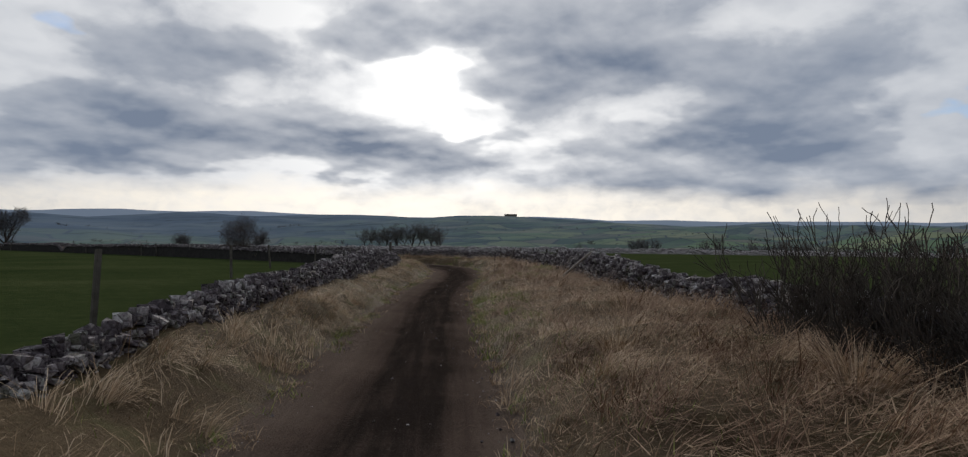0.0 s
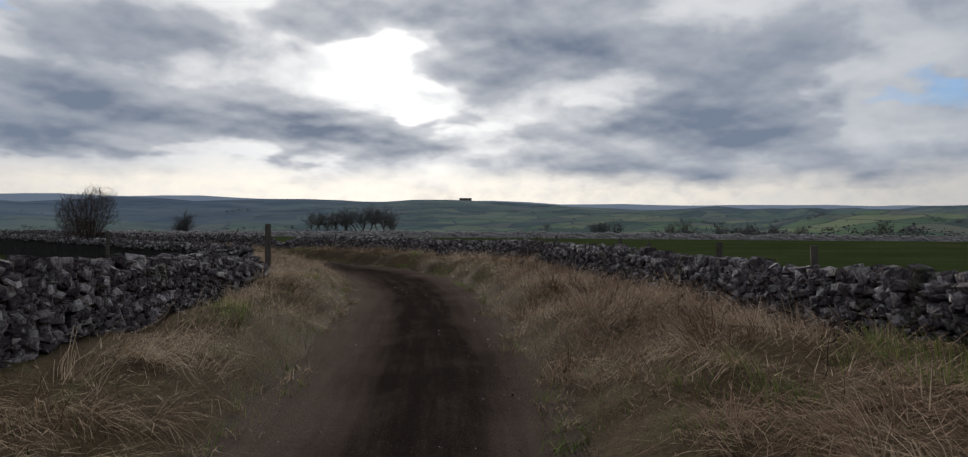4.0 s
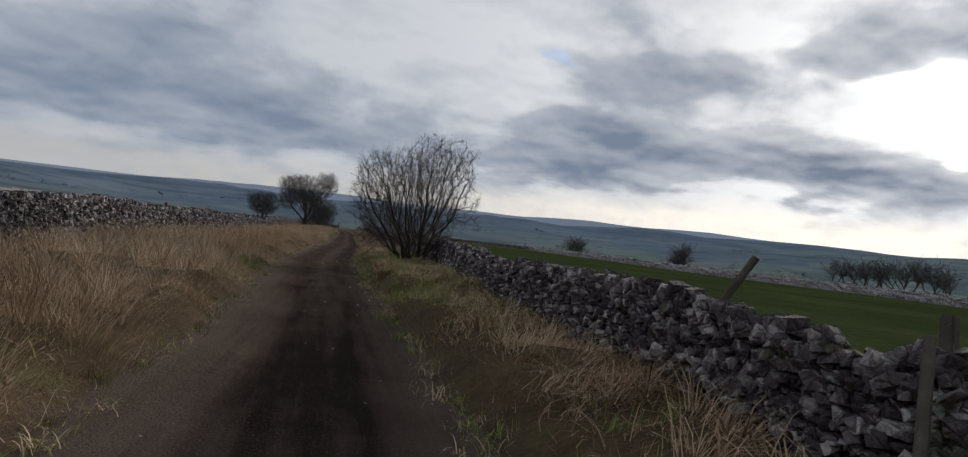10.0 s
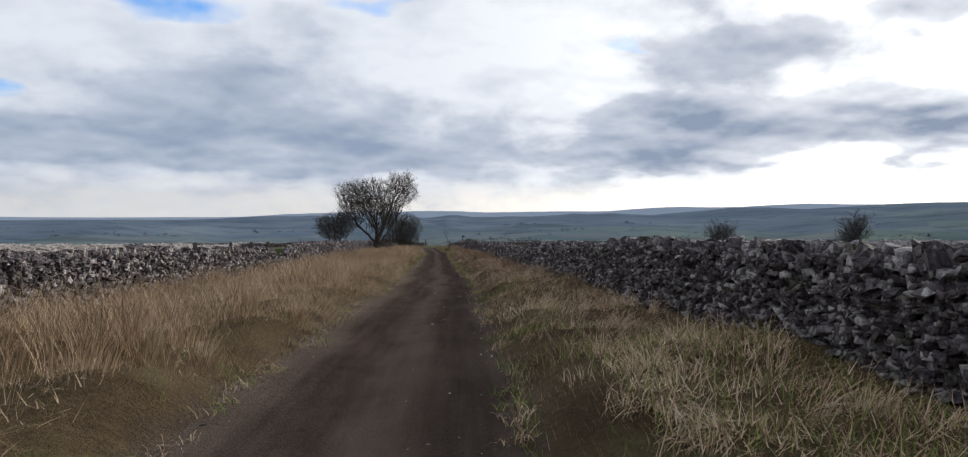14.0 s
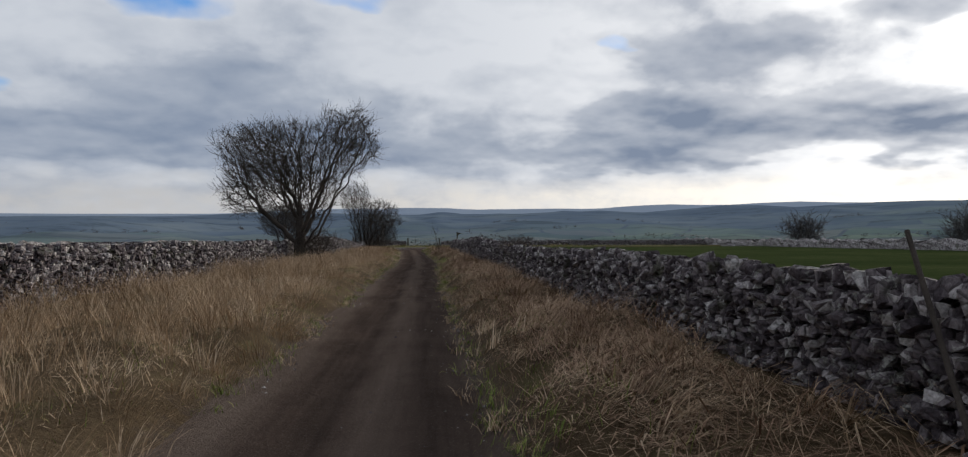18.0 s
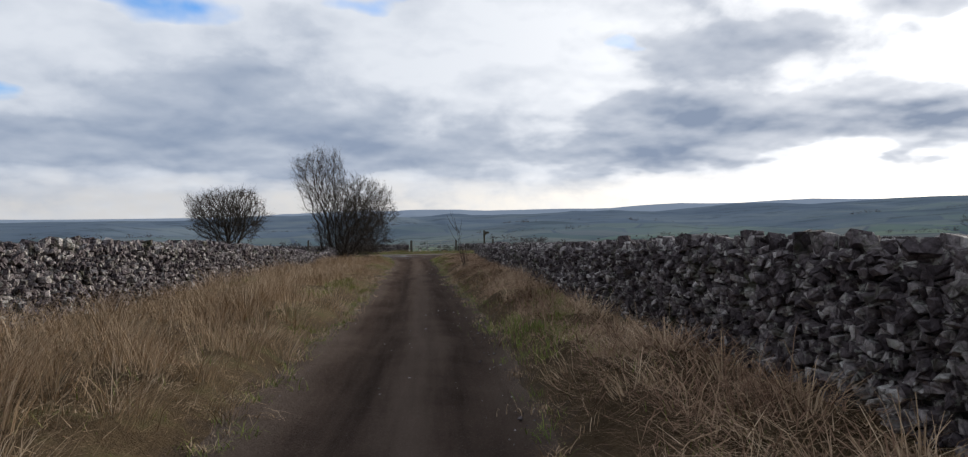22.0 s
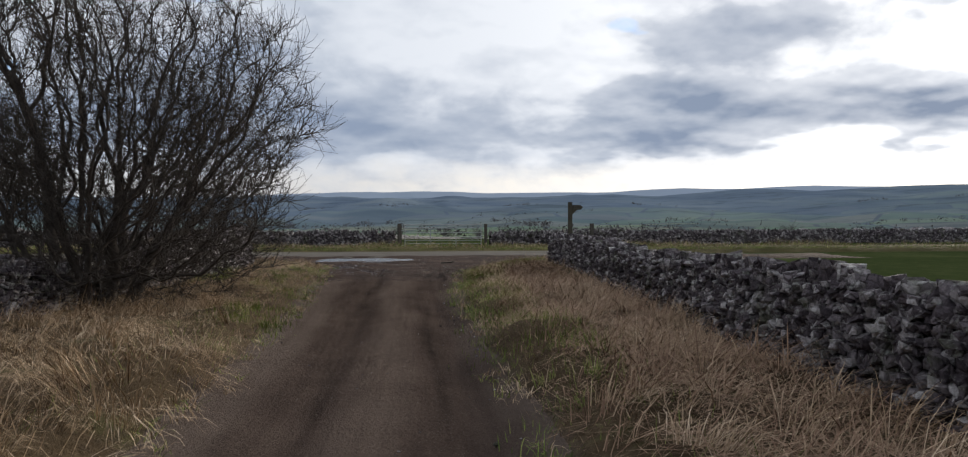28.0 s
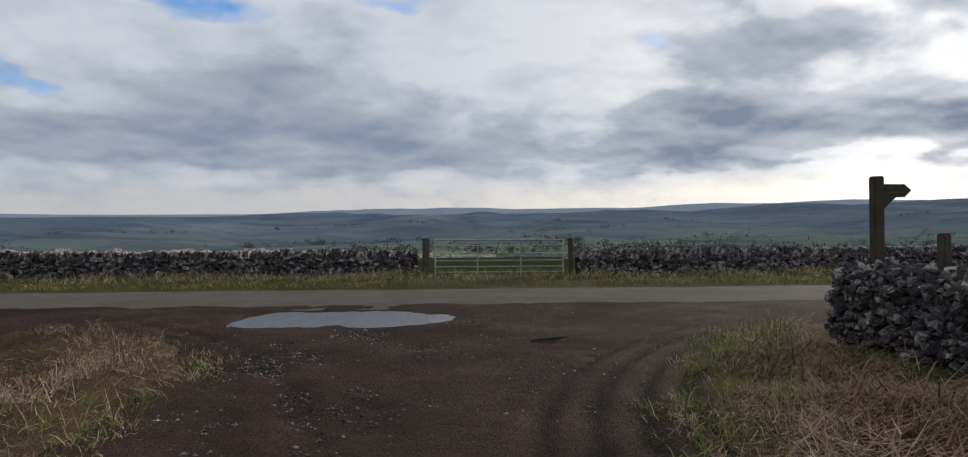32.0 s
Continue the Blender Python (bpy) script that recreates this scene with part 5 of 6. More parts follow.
def verge_grass(seed, side, clumps, per, name_a, name_b):
    """Tussocks: slumped and combed one way where the grass has collapsed, upright where it still stands."""
    rng = np.random.default_rng(seed)
    c, out, back, across = tussocks(rng, side, clumps)
    stand = np.interp(c[:, 1], [-142, -130, -14, -6], [0.05, 0.8, 0.8, 0.2]) if side < 0 else np.full(len(c), 0.0)
    stand = np.clip(stand + 0.25 * fbm(c[:, 0], c[:, 1], 0.35, 55), 0, 1) * np.clip(0.3 + out, 0, 1)
    thick = fbm(c[:, 0], c[:, 1], 0.22, 51)
    green = (fbm(c[:, 0], c[:, 1], 0.3, 61) + 0.5 * np.exp(-out / 0.35) - 0.25 * np.clip(out, 0, 1.5) + (0.8 * np.exp(-(((c[:, 1] + 106) / 9) ** 2)) + 1.0 * np.exp(-(((c[:, 1] - 3) / 5) ** 2)) * np.exp(-out / 0.9) if side > 0 else 0)) > 0.25
    if side > 0:  # the corner by the road is kept short
        green = green | ((c[:, 1] > -9) & (out < 0.45 + 0.5 * rng.random(len(c))))
    red = (side > 0) & ((c[:, 1] > -84) | (c[:, 1] < -148)) & (rng.random(len(c)) < np.where(c[:, 1] < -148, 0.7, 0.4)) & ~green
    for which, mat, nm, lab in ((red, BRACKEN, "dead_bracken", "flattened red-brown dead bracken below the wall"), (~green & ~red, STRAW, name_a, "long matted dry straw-coloured grass on the verge"), (green, GREEN, name_b, "short damp green grass along the track edge")):
        cc, oo, tk, up = c[which], out[which], thick[which], stand[which]
        if not len(cc):
            continue
        lush = mat is GREEN
        k = np.repeat(np.arange(len(cc)), per)
        n = len(k)
        ang = rng.uniform(0, 2 * math.pi, n)
        lie = (fbm(cc[:, 0], cc[:, 1], 0.45, 71) * 3.2 + rng.normal(0, 0.5, len(cc)))[k]
        comb = np.where(up[k] > 0.5, 0.5, 1.5)
        way = np.stack([np.cos(ang) + comb * np.cos(lie), np.sin(ang) + comb * np.sin(lie)], 1)
        way /= np.maximum(np.linalg.norm(way, axis=1, keepdims=True), 1e-3)
        rad = np.abs(rng.normal(0, 1, n)) * (0.15 if lush else 0.085 + 0.11 * up[k])
        roots = cc[k] + np.column_stack([np.cos(ang) * rad, np.sin(ang) * rad, np.zeros(n)])
        low = np.interp(cc[:, 1], [-124, -117, -98, -92, -6, 2, 9], [1.0, 0.5, 0.5, 1.0, 1.0, 0.55, 0.4] if side > 0 else [1.0, 1.0, 1.0, 1.0, 1.0, 0.85, 0.65])[k]
        size = (rng.uniform(0.75, 1.3, len(cc)) * (0.44 + 0.14 * tk + 0.14 * np.clip(oo / 1.2, 0, 1) - 0.06 * up))[k]
        tall = low * size if not lush else np.full(n, 0.12) + 0.07 * np.clip(oo, 0, 1)[k]
        ln = tall * rng.uniform(0.6, 1.2, n)
        flop = 1 - up[k]
        droop = np.full(n, 0.5) if lush else 0.3 + rng.uniform(0.5, 1.2, n) * flop
        blades(nm, roots, ln, rng.uniform(0.0017, 0.0037, n) * (1 - 0.25 * up[k]), way, droop, mat, lab, rng, 0.0 if lush else 0.12 + 0.75 * flop)


def thatch(seed, side, count, name, mat, label, lo=-180.0, hi=8.6, pile=0.14, long=0.28, lift=0.12, edge=None):
    """Flattened dead stems lying over one another."""
    rng = np.random.default_rng(seed)
    c, out, back, across = tussocks(rng, side, count, lo, hi)
    if edge:  # near the track only
        c, out = c[out < edge], out[out < edge]
    n = len(c)
    lie = fbm(c[:, 0], c[:, 1], 0.6, 81) * 4.0 + rng.normal(0, 0.7 + 2.0 * lift, n)
    way = np.stack([np.cos(lie), np.sin(lie), rng.normal(lift, 0.22 + 0.4 * lift, n)], 1)
    ln = rng.uniform(0.3, 1.0, n)[:, None] * long
    low = np.interp(out, [0, 0.5], [0.3 if not edge else 0.8, 1.0])
    heap = np.clip(0.6 + 0.8 * fbm(c[:, 0], c[:, 1], 1.3, 83), 0.1, 1.4)
    start = c + np.column_stack([np.zeros((n, 2)), low * heap * rng.uniform(0.01, pile, n)])
    w = np.stack([-way[:, 1], way[:, 0], np.zeros(n)], 1) * rng.uniform(0.002, 0.005, n)[:, None]
    v = np.stack([start - w, start + w, start + way * ln * low[:, None]], 1)
    tagged(new(name, mesh_of(name, v.reshape(-1, 3), np.arange(n * 3).reshape(n, 3), mat)), label, "grass", kind="stuff")


thatch(111, -1, 110000, "fallen_grass", STRAW, "flattened thatch of dead grass lying on the verge")
thatch(112, 1, 80000, "fallen_grass", STRAW, "flattened thatch of dead grass lying on the verge")
thatch(114, -1, 110000, "short_turf", STRAW, "short bleached turf beside the track", pile=0.02, long=0.13, lift=0.9, edge=1.3)
thatch(115, -1, 40000, "short_turf", GREEN, "short green turf beside the track", pile=0.02, long=0.12, lift=0.9, edge=1.0)
thatch(116, 1, 90000, "short_turf", STRAW, "short bleached turf beside the track", pile=0.02, long=0.14, lift=0.8, edge=2.2)
thatch(117, 1, 50000, "short_turf", GREEN, "short green turf beside the track", pile=0.02, long=0.12, lift=0.9, edge=1.0)
thatch(120, 1, 22000, "short_turf", GREEN, "short yellowish green turf under the hawthorn", -119.0, -94.0, 0.04, 0.13, 0.9, 2.6)
thatch(121, 1, 26000, "short_turf", STRAW, "short bleached turf under the hawthorn", -119.0, -94.0, 0.04, 0.15, 0.7, 2.6)
thatch(118, 1, 30000, "short_turf", GREEN, "bright green turf at the corner of the track", -8.0, 8.6, 0.02, 0.12, 0.9, 1.1)
thatch(119, 1, 40000, "fallen_bracken", BRACKEN, "tangled red-brown bracken stems lying below the wall", -180.0, -146.0, 0.22, 0.4)
thatch(113, 1, 90000, "fallen_bracken", BRACKEN, "tangled red-brown bracken stems lying below the wall", -84.0, 7.0, 0.26, 0.42)


def fringe(seed, side, count, name):
    """Short tufts that break up the track's edge."""
    rng = np.random.default_rng(seed)
    edge = edge_r if side > 0 else edge_l
    i = rng.integers(0, last, count)
    u = edge[i] + rng.normal(0.03, 0.10, count) + 0.13 * fbm(lane_xy[i, 0], lane_xy[i, 1], 0.9, 31 + side)
    keep = fbm(lane_xy[i, 0], lane_xy[i, 1], 1.1, 91 + side) > -0.25
    xy = (lane_xy[i] + side * u[:, None] * lane_n[i] + lane_d[i] * rng.uniform(-0.2, 0.2, count)[:, None])[keep]
    k = np.repeat(np.arange(len(xy)), 12)
    n = len(k)
    ang = rng.uniform(0, 2 * math.pi, n)
    roots = np.column_stack([xy[k] + rng.normal(0, 0.05, (n, 2)), np.full(n, -0.01)])
    tone = rng.random(len(xy))[k] < 0.45
    for mat, pick, lab in ((GREEN, tone, "short green tufts along the muddy track edge"), (STRAW, ~tone, "short bleached tufts along the muddy track edge")):
        m = int(pick.sum())
        blades(name, roots[pick], rng.uniform(0.06, 0.2, m), rng.uniform(0.002, 0.005, m), np.stack([np.cos(ang[pick]), np.sin(ang[pick])], 1), rng.uniform(0.5, 1.3, m), mat, lab, rng, 0.4)


fringe(121, -1, 2200, "edge_grass")
fringe(122, 1, 2200, "edge_grass")
verge_grass(101, -1, 3500, 48, "dry_grass", "green_grass")
verge_grass(102, 1, 2400, 50, "dry_grass", "green_grass")

# ---- things out in the country ----


def field_wall(pts, label, seed, height=0.85):
    """A plain far wall of piled stone, uneven along its top."""
    rng = np.random.default_rng(seed)
    line, s = spline(pts, 0.6)
    d, nr = normals_of(line)
    profile = ((-0.36, -0.6), (-0.34, 0.1), (-0.3, 0.38), (-0.26, 0.64), (-0.2, 0.86), (-0.05, 1.0), (0.08, 1.0), (0.2, 0.86), (0.26, 0.64), (0.3, 0.38), (0.34, 0.1), (0.36, -0.6))
    n = len(profile)
    v = []
    for i in range(len(line)):
        g = ground_z(line[i, 0], line[i, 1])
        h = height + rng.normal(0, 0.09)
        jog = rng.normal(0, 0.075, n)
        for (out, z), k in zip(profile, jog):
            v.append((line[i, 0] + nr[i, 0] * (out + k), line[i, 1] + nr[i, 1] * (out + k), g + z * h + rng.normal(0, 0.05)))
    i = np.arange(len(line) * n).reshape(-1, n)
    q = np.stack([i[:-1, :-1], i[:-1, 1:], i[1:, 1:], i[1:, :-1]], -1).reshape(-1, 4)
    return tagged(new("field_wall", mesh_of("field_wall", v, q, STONE_JOINED)), label, "stone wall", kind="structure")


for k, pts in enumerate(([(34, 95), (40, 30), (42, -20), (47, -60), (60, -102), (113, -147), (190, -190)], [(44, -40), (75, -58), (150, -40), (300, 30)], [(95, 150), (112, 60), (128, -20), (150, -110)],
                         [(205, 230), (222, 70), (245, -60), (270, -170)], [(-47, -33), (-58, 10), (-66, 70)], [(-60, -60), (-47, -33), (-20, 60), (10, 140)], [(-120, 140), (-20, 150), (95, 152), (205, 190)],
                         [(-160, 260), (0, 265), (160, 250), (330, 300)], [(-70, -170), (-110, -80), (-150, 40)])):
    field_wall(pts, "grey field wall dividing the pastures", 200 + k)

barn = new("hilltop_barn")
bx, by = 2500.0, 1950.0
barn.matrix_world = pose(bx, by, ground_z(bx, by) - 1, 0, 0, -50)
tagged(barn, "long grey barn standing on the skyline", "barn")
part("walls", box(bmesh.new(), -28, 28, -6, 6, -6, 9), ASPHALT, barn)
bm = bmesh.new()
ends = [[bm.verts.new((x, y, z)) for y, z in ((-7, 8.8), (0, 15), (7, 8.8))] for x in (-29, 29)]
bm.faces.new(ends[0])
bm.faces.new(ends[1][::-1])
for i in range(3):
    bm.faces.new([ends[0][i], ends[1][i], ends[1][(i + 1) % 3], ends[0][(i + 1) % 3]])
part("roof", bm, ASPHALT, barn)

# ---- thickets, saplings, stalks ----
for at, n, sd in (((-30.7, -171.5, 0.1), 34, 61), ((-31.5, -172.3, 0.1), 34, 62), ((-32.4, -173.2, 0.1), 30, 63)):
    tree("bramble_thicket", at, "dense dark leafless bramble and thorn thicket against the wall", "bush", "brambles by the wall", seed=sd, bark=BARK, twig=BARK, stems=n, ring=0.6, lens=(1.22, 0.42, 0.26), radius=0.010, kids=(10, 4), up=0.16, spread_a=0.45, splay=(0.02, 0.35), start=0.06, seg=6, fine=0.0052)


def sapling(at, label, seed):
    """A young ash: two thin stems, upswept shoots and a spray of suckers at the foot."""
    rng = np.random.default_rng(seed)
    root = new("ash_sapling")
    root.location = at
    tagged(root, label, "sapling")

    def bend(p, d, ln, r, n=7, up=0.16):
        pts, rad = [p], [r]
        for i in range(n - 1):
            d = (d + Vector((rng.normal(0, 0.05), rng.normal(0, 0.05), up))).normalized()
            p = p + d * (ln / (n - 1))
            pts.append(p)
            rad.append(r * (1 - 0.6 * (i + 1) / (n - 1)))
        return pts, rad

    for foot, d, ln, shoots in (((0.0, 0, -0.1), (-0.21, 0.05, 1), 1.85, ((0.74, -0.8, 0.85), (0.92, -0.75, 0.75), (0.99, -0.35, 0.85), (0.9, -0.2, 0.85))),
                                ((0.05, 0, -0.1), (-0.08, 0.05, 1), 1.75, ((0.88, 0.3, 0.35), (0.9, -0.3, 0.6), (0.99, 0.22, 0.55), (0.76, 0.35, 0.3)))):
        line = bend(Vector(foot), Vector(d).normalized(), ln, 0.013, 9, 0.03)
        stem = part("trunk", joined("trunk", [[line]], BARK, 7), None, root)
        for f, lean, reach in shoots:
            i = int(f * 8)
            arm = bend(line[0][i], Vector((lean, rng.normal(0, 0.2), 0.8)).normalized(), reach, 0.0075, 7, 0.12)
            part("limb", joined("limb", [[arm]], BARK, 6), None, stem)
    for k in range(26):
        shoot = bend(Vector((rng.normal(0.02, 0.07), rng.normal(0, 0.05), -0.05)), Vector((rng.normal(-0.02, 0.09), rng.normal(0, 0.09), 1)).normalized(), rng.uniform(0.6, 1.2), 0.0045, 6, 0.05)
        part("sucker", joined("sucker", [[shoot]], TWIG, 4), None, root)
    return root


sapling((1.66, -18.6, 0.1), "slender bare ash sapling with upswept shoots", 71)
tree("thorn_scrub", (-6.1, -146.6, 0.85), "scrubby thorn sprouting from the wall top", "bush", seed=72, bark=TWIG, twig=TWIG, stems=14, ring=0.2, lens=(0.4, 0.25, 0.15), radius=0.008, kids=(4, 3), up=0.05, splay=(0.2, 0.9), fine=0.003)
tree("elder_shoot", (-4.75, 3.2, 0.95), "thin bare elder shoot growing from the wall top", "sapling", seed=75, bark=TWIG, twig=TWIG, stems=2, ring=0.04, lens=(0.55, 0.3), radius=0.008, kids=(3,), up=0.08, splay=(0.05, 0.3), start=0.45, fine=0.003)
tree("thorn_scrub", (2.35, -52.0, 0.95), "scrubby thorn sprouting from the wall top", "bush", seed=73, bark=TWIG, twig=TWIG, stems=16, ring=0.3, lens=(0.4, 0.25, 0.15), radius=0.008, kids=(5, 3), up=0.05, splay=(0.2, 0.9), fine=0.003)


def stalk(at, h, seed):
    rng = np.random.default_rng(seed)
    root = new("weed_stalk")
    root.location = at
    tagged(root, "dead brown weed stalk standing in the verge", "weed", "dead weed stalks")
    x, y, p = 0.0, 0.0, Vector((0, 0, -0.05))
    bm = bmesh.new()
    tips = []
    for k in range(4):
        q = p + Vector((rng.normal(0, 0.02), rng.normal(0, 0.02), h / 4))
        rod(bm, p, q, 0.006 - 0.001 * k, 6, 0.005 - 0.001 * k)
        if k > 1:
            side = q + Vector((rng.normal(0, 0.07), rng.normal(0, 0.07), h * 0.13))
            rod(bm, q, side, 0.0025, 5)
            tips.append(side)
        p = q
    tips.append(p)
    stem = part("stem", bm, TWIG, root)
    bm = bmesh.new()
    for q in tips:
        for j in range(5):
            bmesh.ops.create_icosphere(bm, subdivisions=1, radius=rng.uniform(0.006, 0.012), matrix=Matrix.Translation(q + Vector(rng.normal(0, 0.014, 3))))
    tagged(part("seed_heads", bm, TWIG, stem), kind="stuff")


for k, at in enumerate(((-21.9, -159.1, 0.17), (-21.5, -159.4, 0.17), (-21.5, -160.0, 0.27), (-19.4, -158.5, 0.22), (-18.9, -157.6, 0.22), (-17.0, -156.3, 0.22), (-15.4, -154.6, 0.22), (-11.0, -149.7, 0.17), (-10.5, -150.3, 0.22), (-20.4, -157.8, 0.17), (-2.6, -15.5, 0.27), (-2.1, -15.5, 0.27), (1.1, -49.1, 0.17), (-3.2, -58.7, 0.27), (-3.7, -58.6, 0.27))):
    stalk(at, 0.6 + 0.09 * (k % 5), 500 + k)


def lying(name, a, b, r, label, category, mat=POST):
    ob = new(name)
    ob.location = a
    part("pole", rod(bmesh.new(), (0, 0, 0), Vector(b) - Vector(a), r, 9, r * 0.8), mat, ob)
    return tagged(ob, label, category)


lying("leaning_pole", (-21.5, -161.3, 0.45), (-22.0, -162.75, 1.27), 0.04, "pale bleached pole propped against the wall", "pole", BLEACHED)
lying("leaning_rail", (-0.52, -124.8, 0.2), (-0.2, -124.45, 1.12), 0.032, "broken fence rail leaning on the wall", "rail")
lying("leaning_post", (-0.16, -121.9, 0.3), (0.28, -122.4, 1.42), 0.036, "fence post fallen at a slant on the wall", "fence post")
lying("leaning_branch", (1.36, -69.98, 0.25), (1.5, -69.32, 1.38), 0.015, "thin bare branch leaning over the wall", "branch", BARK)

litter = new("broken_branch")
litter.location = (1.2, 8.25, 0.02)
tagged(litter, "broken pale stick lying in the mud", "stick")
part("stick", rod(rod(bmesh.new(), (-0.2, 0, 0.01), (0.14, 0.03, 0.03), 0.022, 7), (0.0, 0.02, 0.02), (0.2, -0.06, 0.05), 0.016, 7, 0.008), POST, litter)

# ---- tussocks and bracken ----


def tussock(at, count, size, seed, mat, label):
    rng = np.random.default_rng(seed)
    ang = rng.uniform(0, 2 * math.pi, count)
    rad = np.sqrt(rng.random(count)) * size * 0.22
    roots = np.column_stack([at[0] + np.cos(ang) * rad, at[1] + np.sin(ang) * rad, np.full(count, at[2])])
    way = np.stack([np.cos(ang), np.sin(ang)], 1)
    blades("grass_tussock", roots, size * rng.uniform(0.6, 1.25, count), rng.uniform(0.003, 0.006, count), way, rng.uniform(0.6, 1.0, count), mat, label, rng)


for k, (x, y, s) in enumerate(((-33.0, -172.3, 0.75), (-32.2, -169.8, 0.50), (-8.5, -147.8, 0.50), (2.0, -66.3, 0.50), (-28.3, -167.6, 0.60), (-21.4, -160.3, 0.50), (-1.3, -107.7, 0.45), (-0.95, -109.3, 0.5), (-1.4, -110.6, 0.4))):
    tussock((x, y, 0.12), 420, s, 300 + k, STRAW, "big drooping tussock of bleached grass")


def bracken(seed, side, count, lo, hi, name):
    rng = np.random.default_rng(seed)
    c, out, back, across = tussocks(rng, side, count, lo, hi)
    keep = back < np.maximum(1.0, 0.62 * (out + back))
    c = c[keep]
    k = np.repeat(np.arange(len(c)), 22)
    n = len(k)
    ang = rng.uniform(0, 2 * math.pi, n)
    roots = c[k] + np.column_stack([np.cos(ang) * 0.1, np.sin(ang) * 0.1, np.zeros(n)])
    blades(name, roots, rng.uniform(0.25, 0.6, n), rng.uniform(0.003, 0.007, n), np.stack([np.cos(ang), np.sin(ang)], 1), rng.uniform(0.7, 1.3, n), BRACKEN, "flattened red-brown dead bracken below the wall", rng, 1.1)


bracken(401, 1, 1100, -80, 6, "dead_bracken")
bracken(402, 1, 500, -150, -112, "dead_bracken")

rng = np.random.default_rng(7)
n = 26000
xy = np.column_stack([np.clip(rng.normal(0, 14, n), -40, 40), 16.7 + 2.9 * rng.random(n) ** 0.8])
xy = xy[(np.abs(xy[:, 0] - 1.5) > 2.3) | (rng.random(n) < 0.35)]
n = len(xy)
ang = rng.uniform(0, 2 * math.pi, n)
tall = 0.12 + 0.30 * np.clip((xy[:, 1] - 17.3) / 1.8, 0, 1) * np.clip(0.6 + 0.6 * fbm(xy[:, 0], xy[:, 1], 0.5, 3), 0, 1)
half = rng.random(n) < 0.5 * np.clip((xy[:, 1] - 17.2) / 0.8, 0, 1)
m = int(half.sum())
blades("verge_straw", np.column_stack([xy[half], np.full(m, 0.07)]), tall[half] * rng.uniform(0.8, 1.5, m), rng.uniform(0.005, 0.01, m), np.stack([np.cos(ang[half]), np.sin(ang[half])], 1), rng.uniform(0.4, 1.1, m), STRAW, "bleached tufts of grass along the far verge", rng, 0.2)
xy, ang, tall = xy[~half], ang[~half], tall[~half]
n = len(xy)
blades("verge_grass", np.column_stack([xy, np.full(n, 0.06)]), tall * rng.uniform(0.6, 1.2, n), rng.uniform(0.006, 0.012, n), np.stack([np.cos(ang), np.sin(ang)], 1), rng.uniform(0.4, 0.9, n), GREEN, "tufty green and straw grass along the far verge", rng)


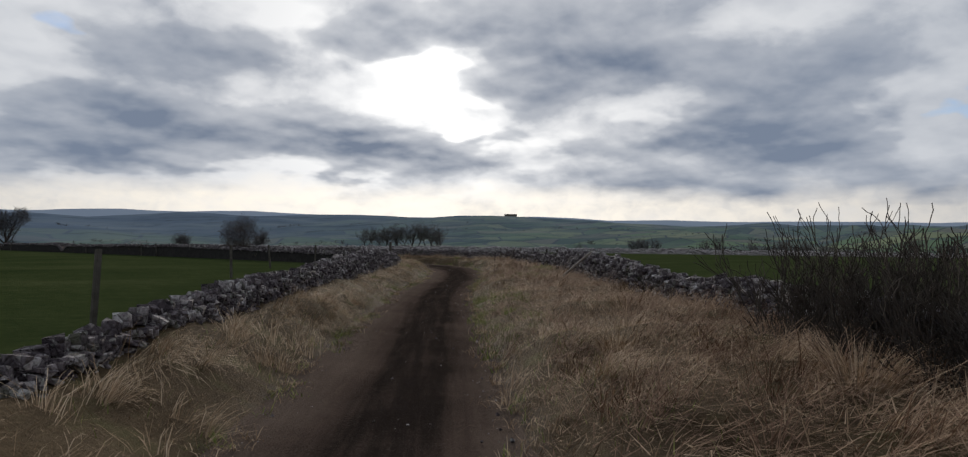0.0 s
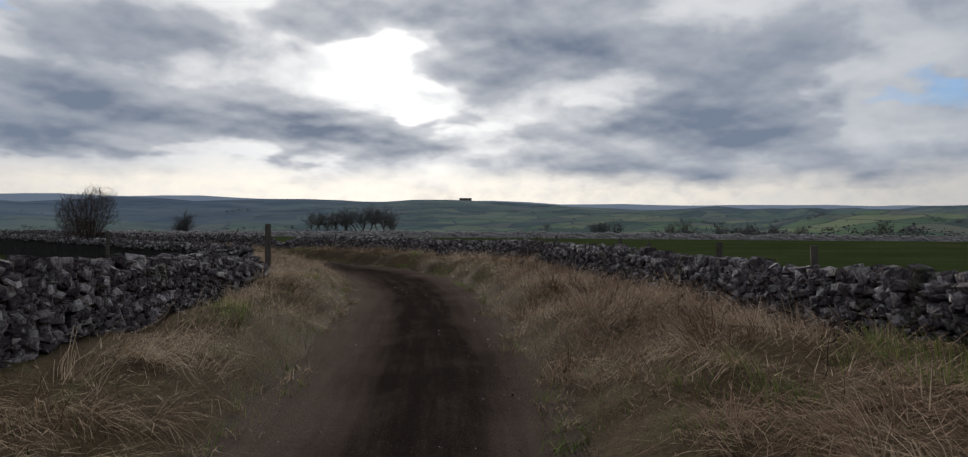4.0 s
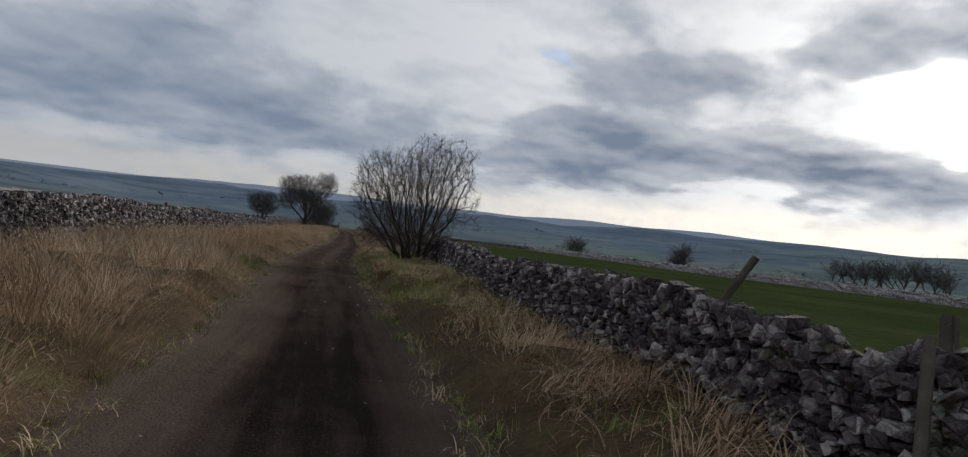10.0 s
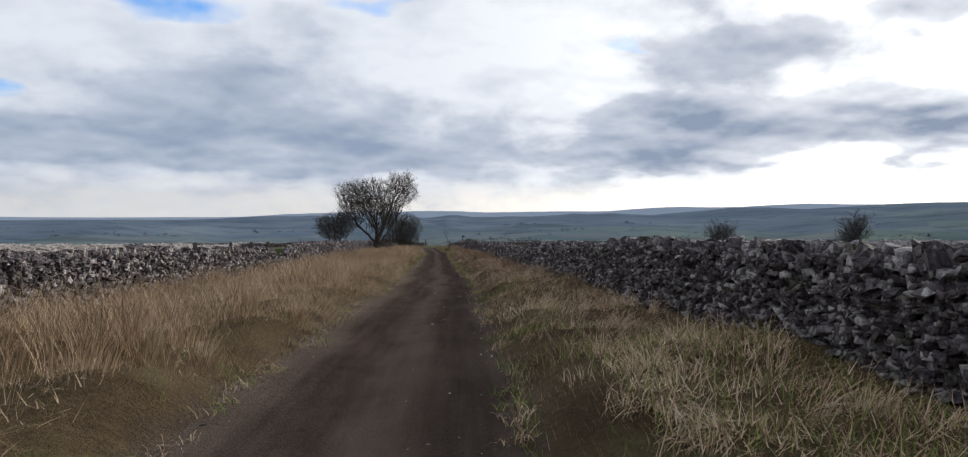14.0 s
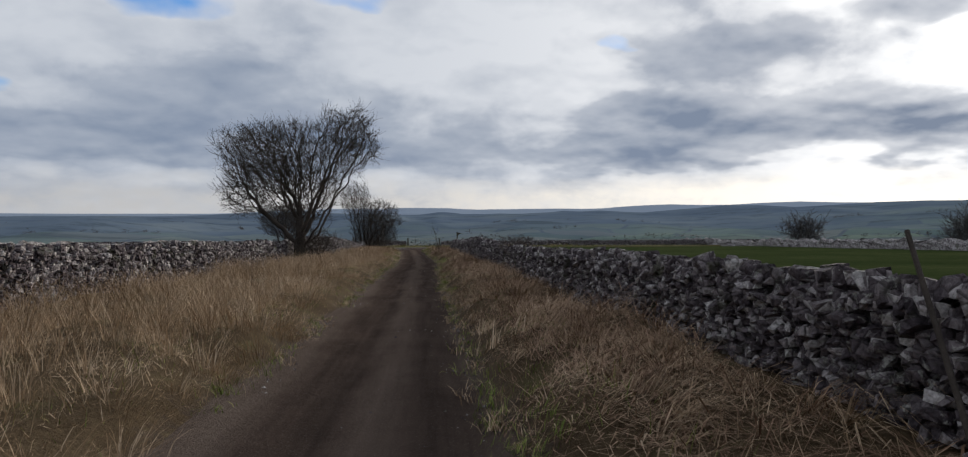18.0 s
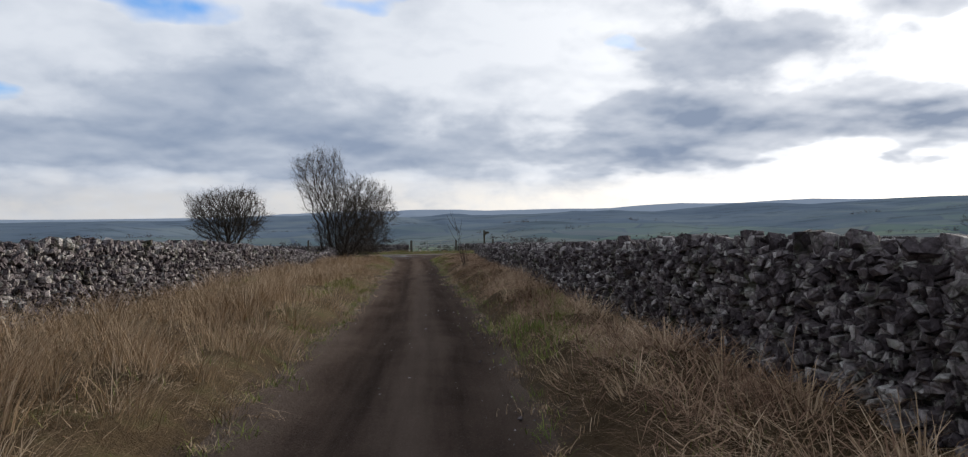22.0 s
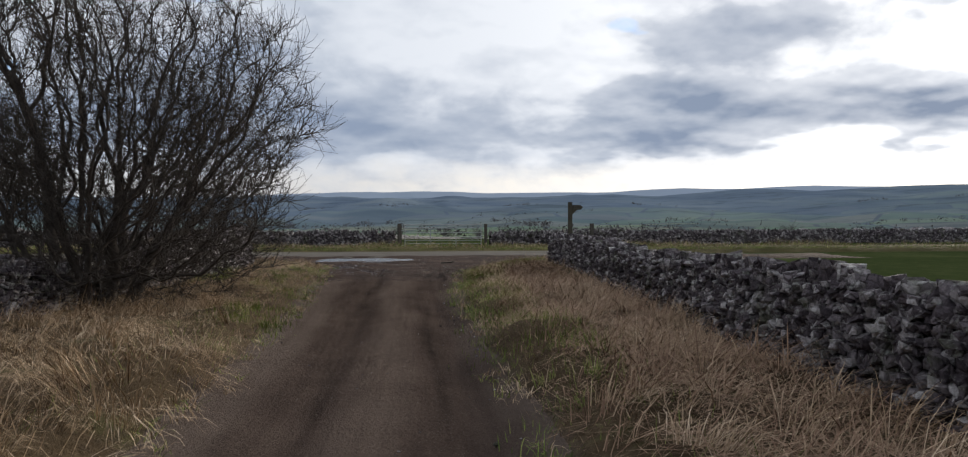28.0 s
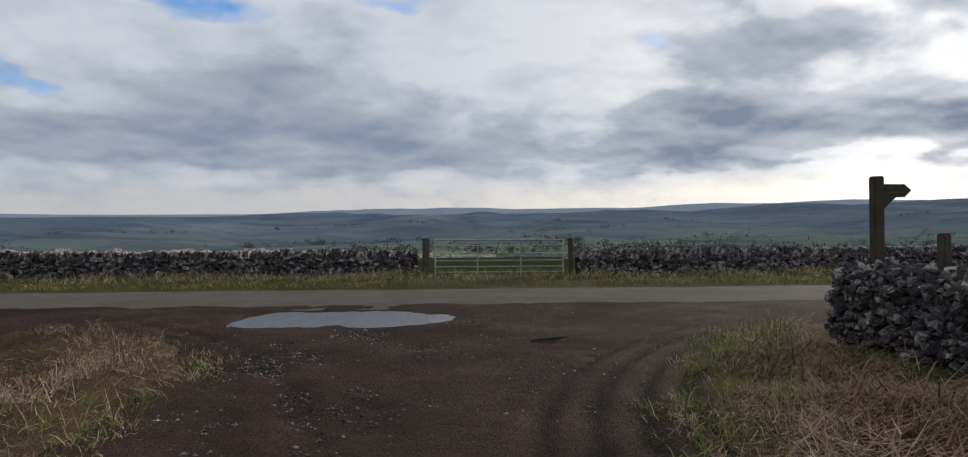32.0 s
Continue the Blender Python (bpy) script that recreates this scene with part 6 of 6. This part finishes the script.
# loose stones along the track
rng = np.random.default_rng(77)
n = 6000
i = rng.choice(track_end, n)
kind = rng.random(n)
u = np.where(kind < 0.35, -edge_l[i] + np.abs(rng.normal(0, 0.18, n)), np.where(kind < 0.75, edge_r[i] - np.abs(rng.normal(0, 0.22, n)), rng.normal(0.12, 0.2, n)))
xy = lane_xy[i] + u[:, None] * lane_n[i] + lane_d[i] * rng.uniform(-0.2, 0.2, n)[:, None]
m = 3000
xy = np.vstack([xy, np.column_stack([rng.normal(-0.3, 2.4, m), rng.uniform(4.5, 12.4, m)]), np.column_stack([rng.normal(-1.7, 0.6, 2 * m), rng.uniform(3.5, 9.5, 2 * m)])])
n = len(xy)
xy = xy[(np.hypot((xy[:, 0] + 1.5) / 1.9, (xy[:, 1] - 11.3) / 1.6) > 1.05)]
n = len(xy)
size = rng.lognormal(-4.65, 0.42, n)[:, None, None]
co = np.array([(1, 0, 0), (-1, 0, 0), (0, 1, 0), (0, -1, 0), (0, 0, 0.7), (0, 0, -0.7)])
v = np.column_stack([xy, np.full(n, 0.004)])[:, None, :] + co[None] * size * rng.uniform(0.6, 1.3, (n, 6, 1))
tri = np.array([(0, 2, 4), (2, 1, 4), (1, 3, 4), (3, 0, 4), (2, 0, 5), (1, 2, 5), (3, 1, 5), (0, 3, 5)])
tagged(new("gravel", mesh_of("gravel", v.reshape(-1, 3), (tri[None] + (np.arange(n) * 6)[:, None, None]).reshape(-1, 3), STONE_JOINED)), "loose limestone chippings scattered over the track", "gravel", kind="stuff")

# hedgerow trees and thorn clumps far off on the hillsides
rng = np.random.default_rng(91)
vs = []
for row in range(150):
    az, far = rng.uniform(-75, 95), 420 * math.exp(rng.uniform(0, 1.75))
    run, turn = rng.uniform(40, 260), rng.uniform(0, math.pi)
    x0, y0 = far * math.sin(radians(az)), far * math.cos(radians(az)) - 60
    for k in range(int(rng.integers(3, 26))):
        f = rng.uniform(-0.5, 0.5)
        x, y = x0 + run * f * math.cos(turn), y0 + run * f * math.sin(turn)
        if abs(x) > 4000 or abs(y) > 4000:
            continue
        z, h = ground_z(x, y), rng.uniform(2.5, 8.0)
        c = np.array([x, y, z + h * 0.5])
        d = rng.normal(0, 1, (26, 3)) * np.array([h * 0.34, h * 0.34, h * 0.25])
        e = rng.normal(0, h * 0.13, (26, 2, 3))
        vs.append(np.concatenate([(c + d)[:, None], (c + d)[:, None] + e], 1).reshape(-1, 3))
v = np.vstack(vs)
tagged(new("far_trees", mesh_of("far_trees", v, np.arange(len(v)).reshape(-1, 3), HAZED_TWIG)), "scattered bare trees and hedges on the distant hillsides", "trees", kind="stuff")
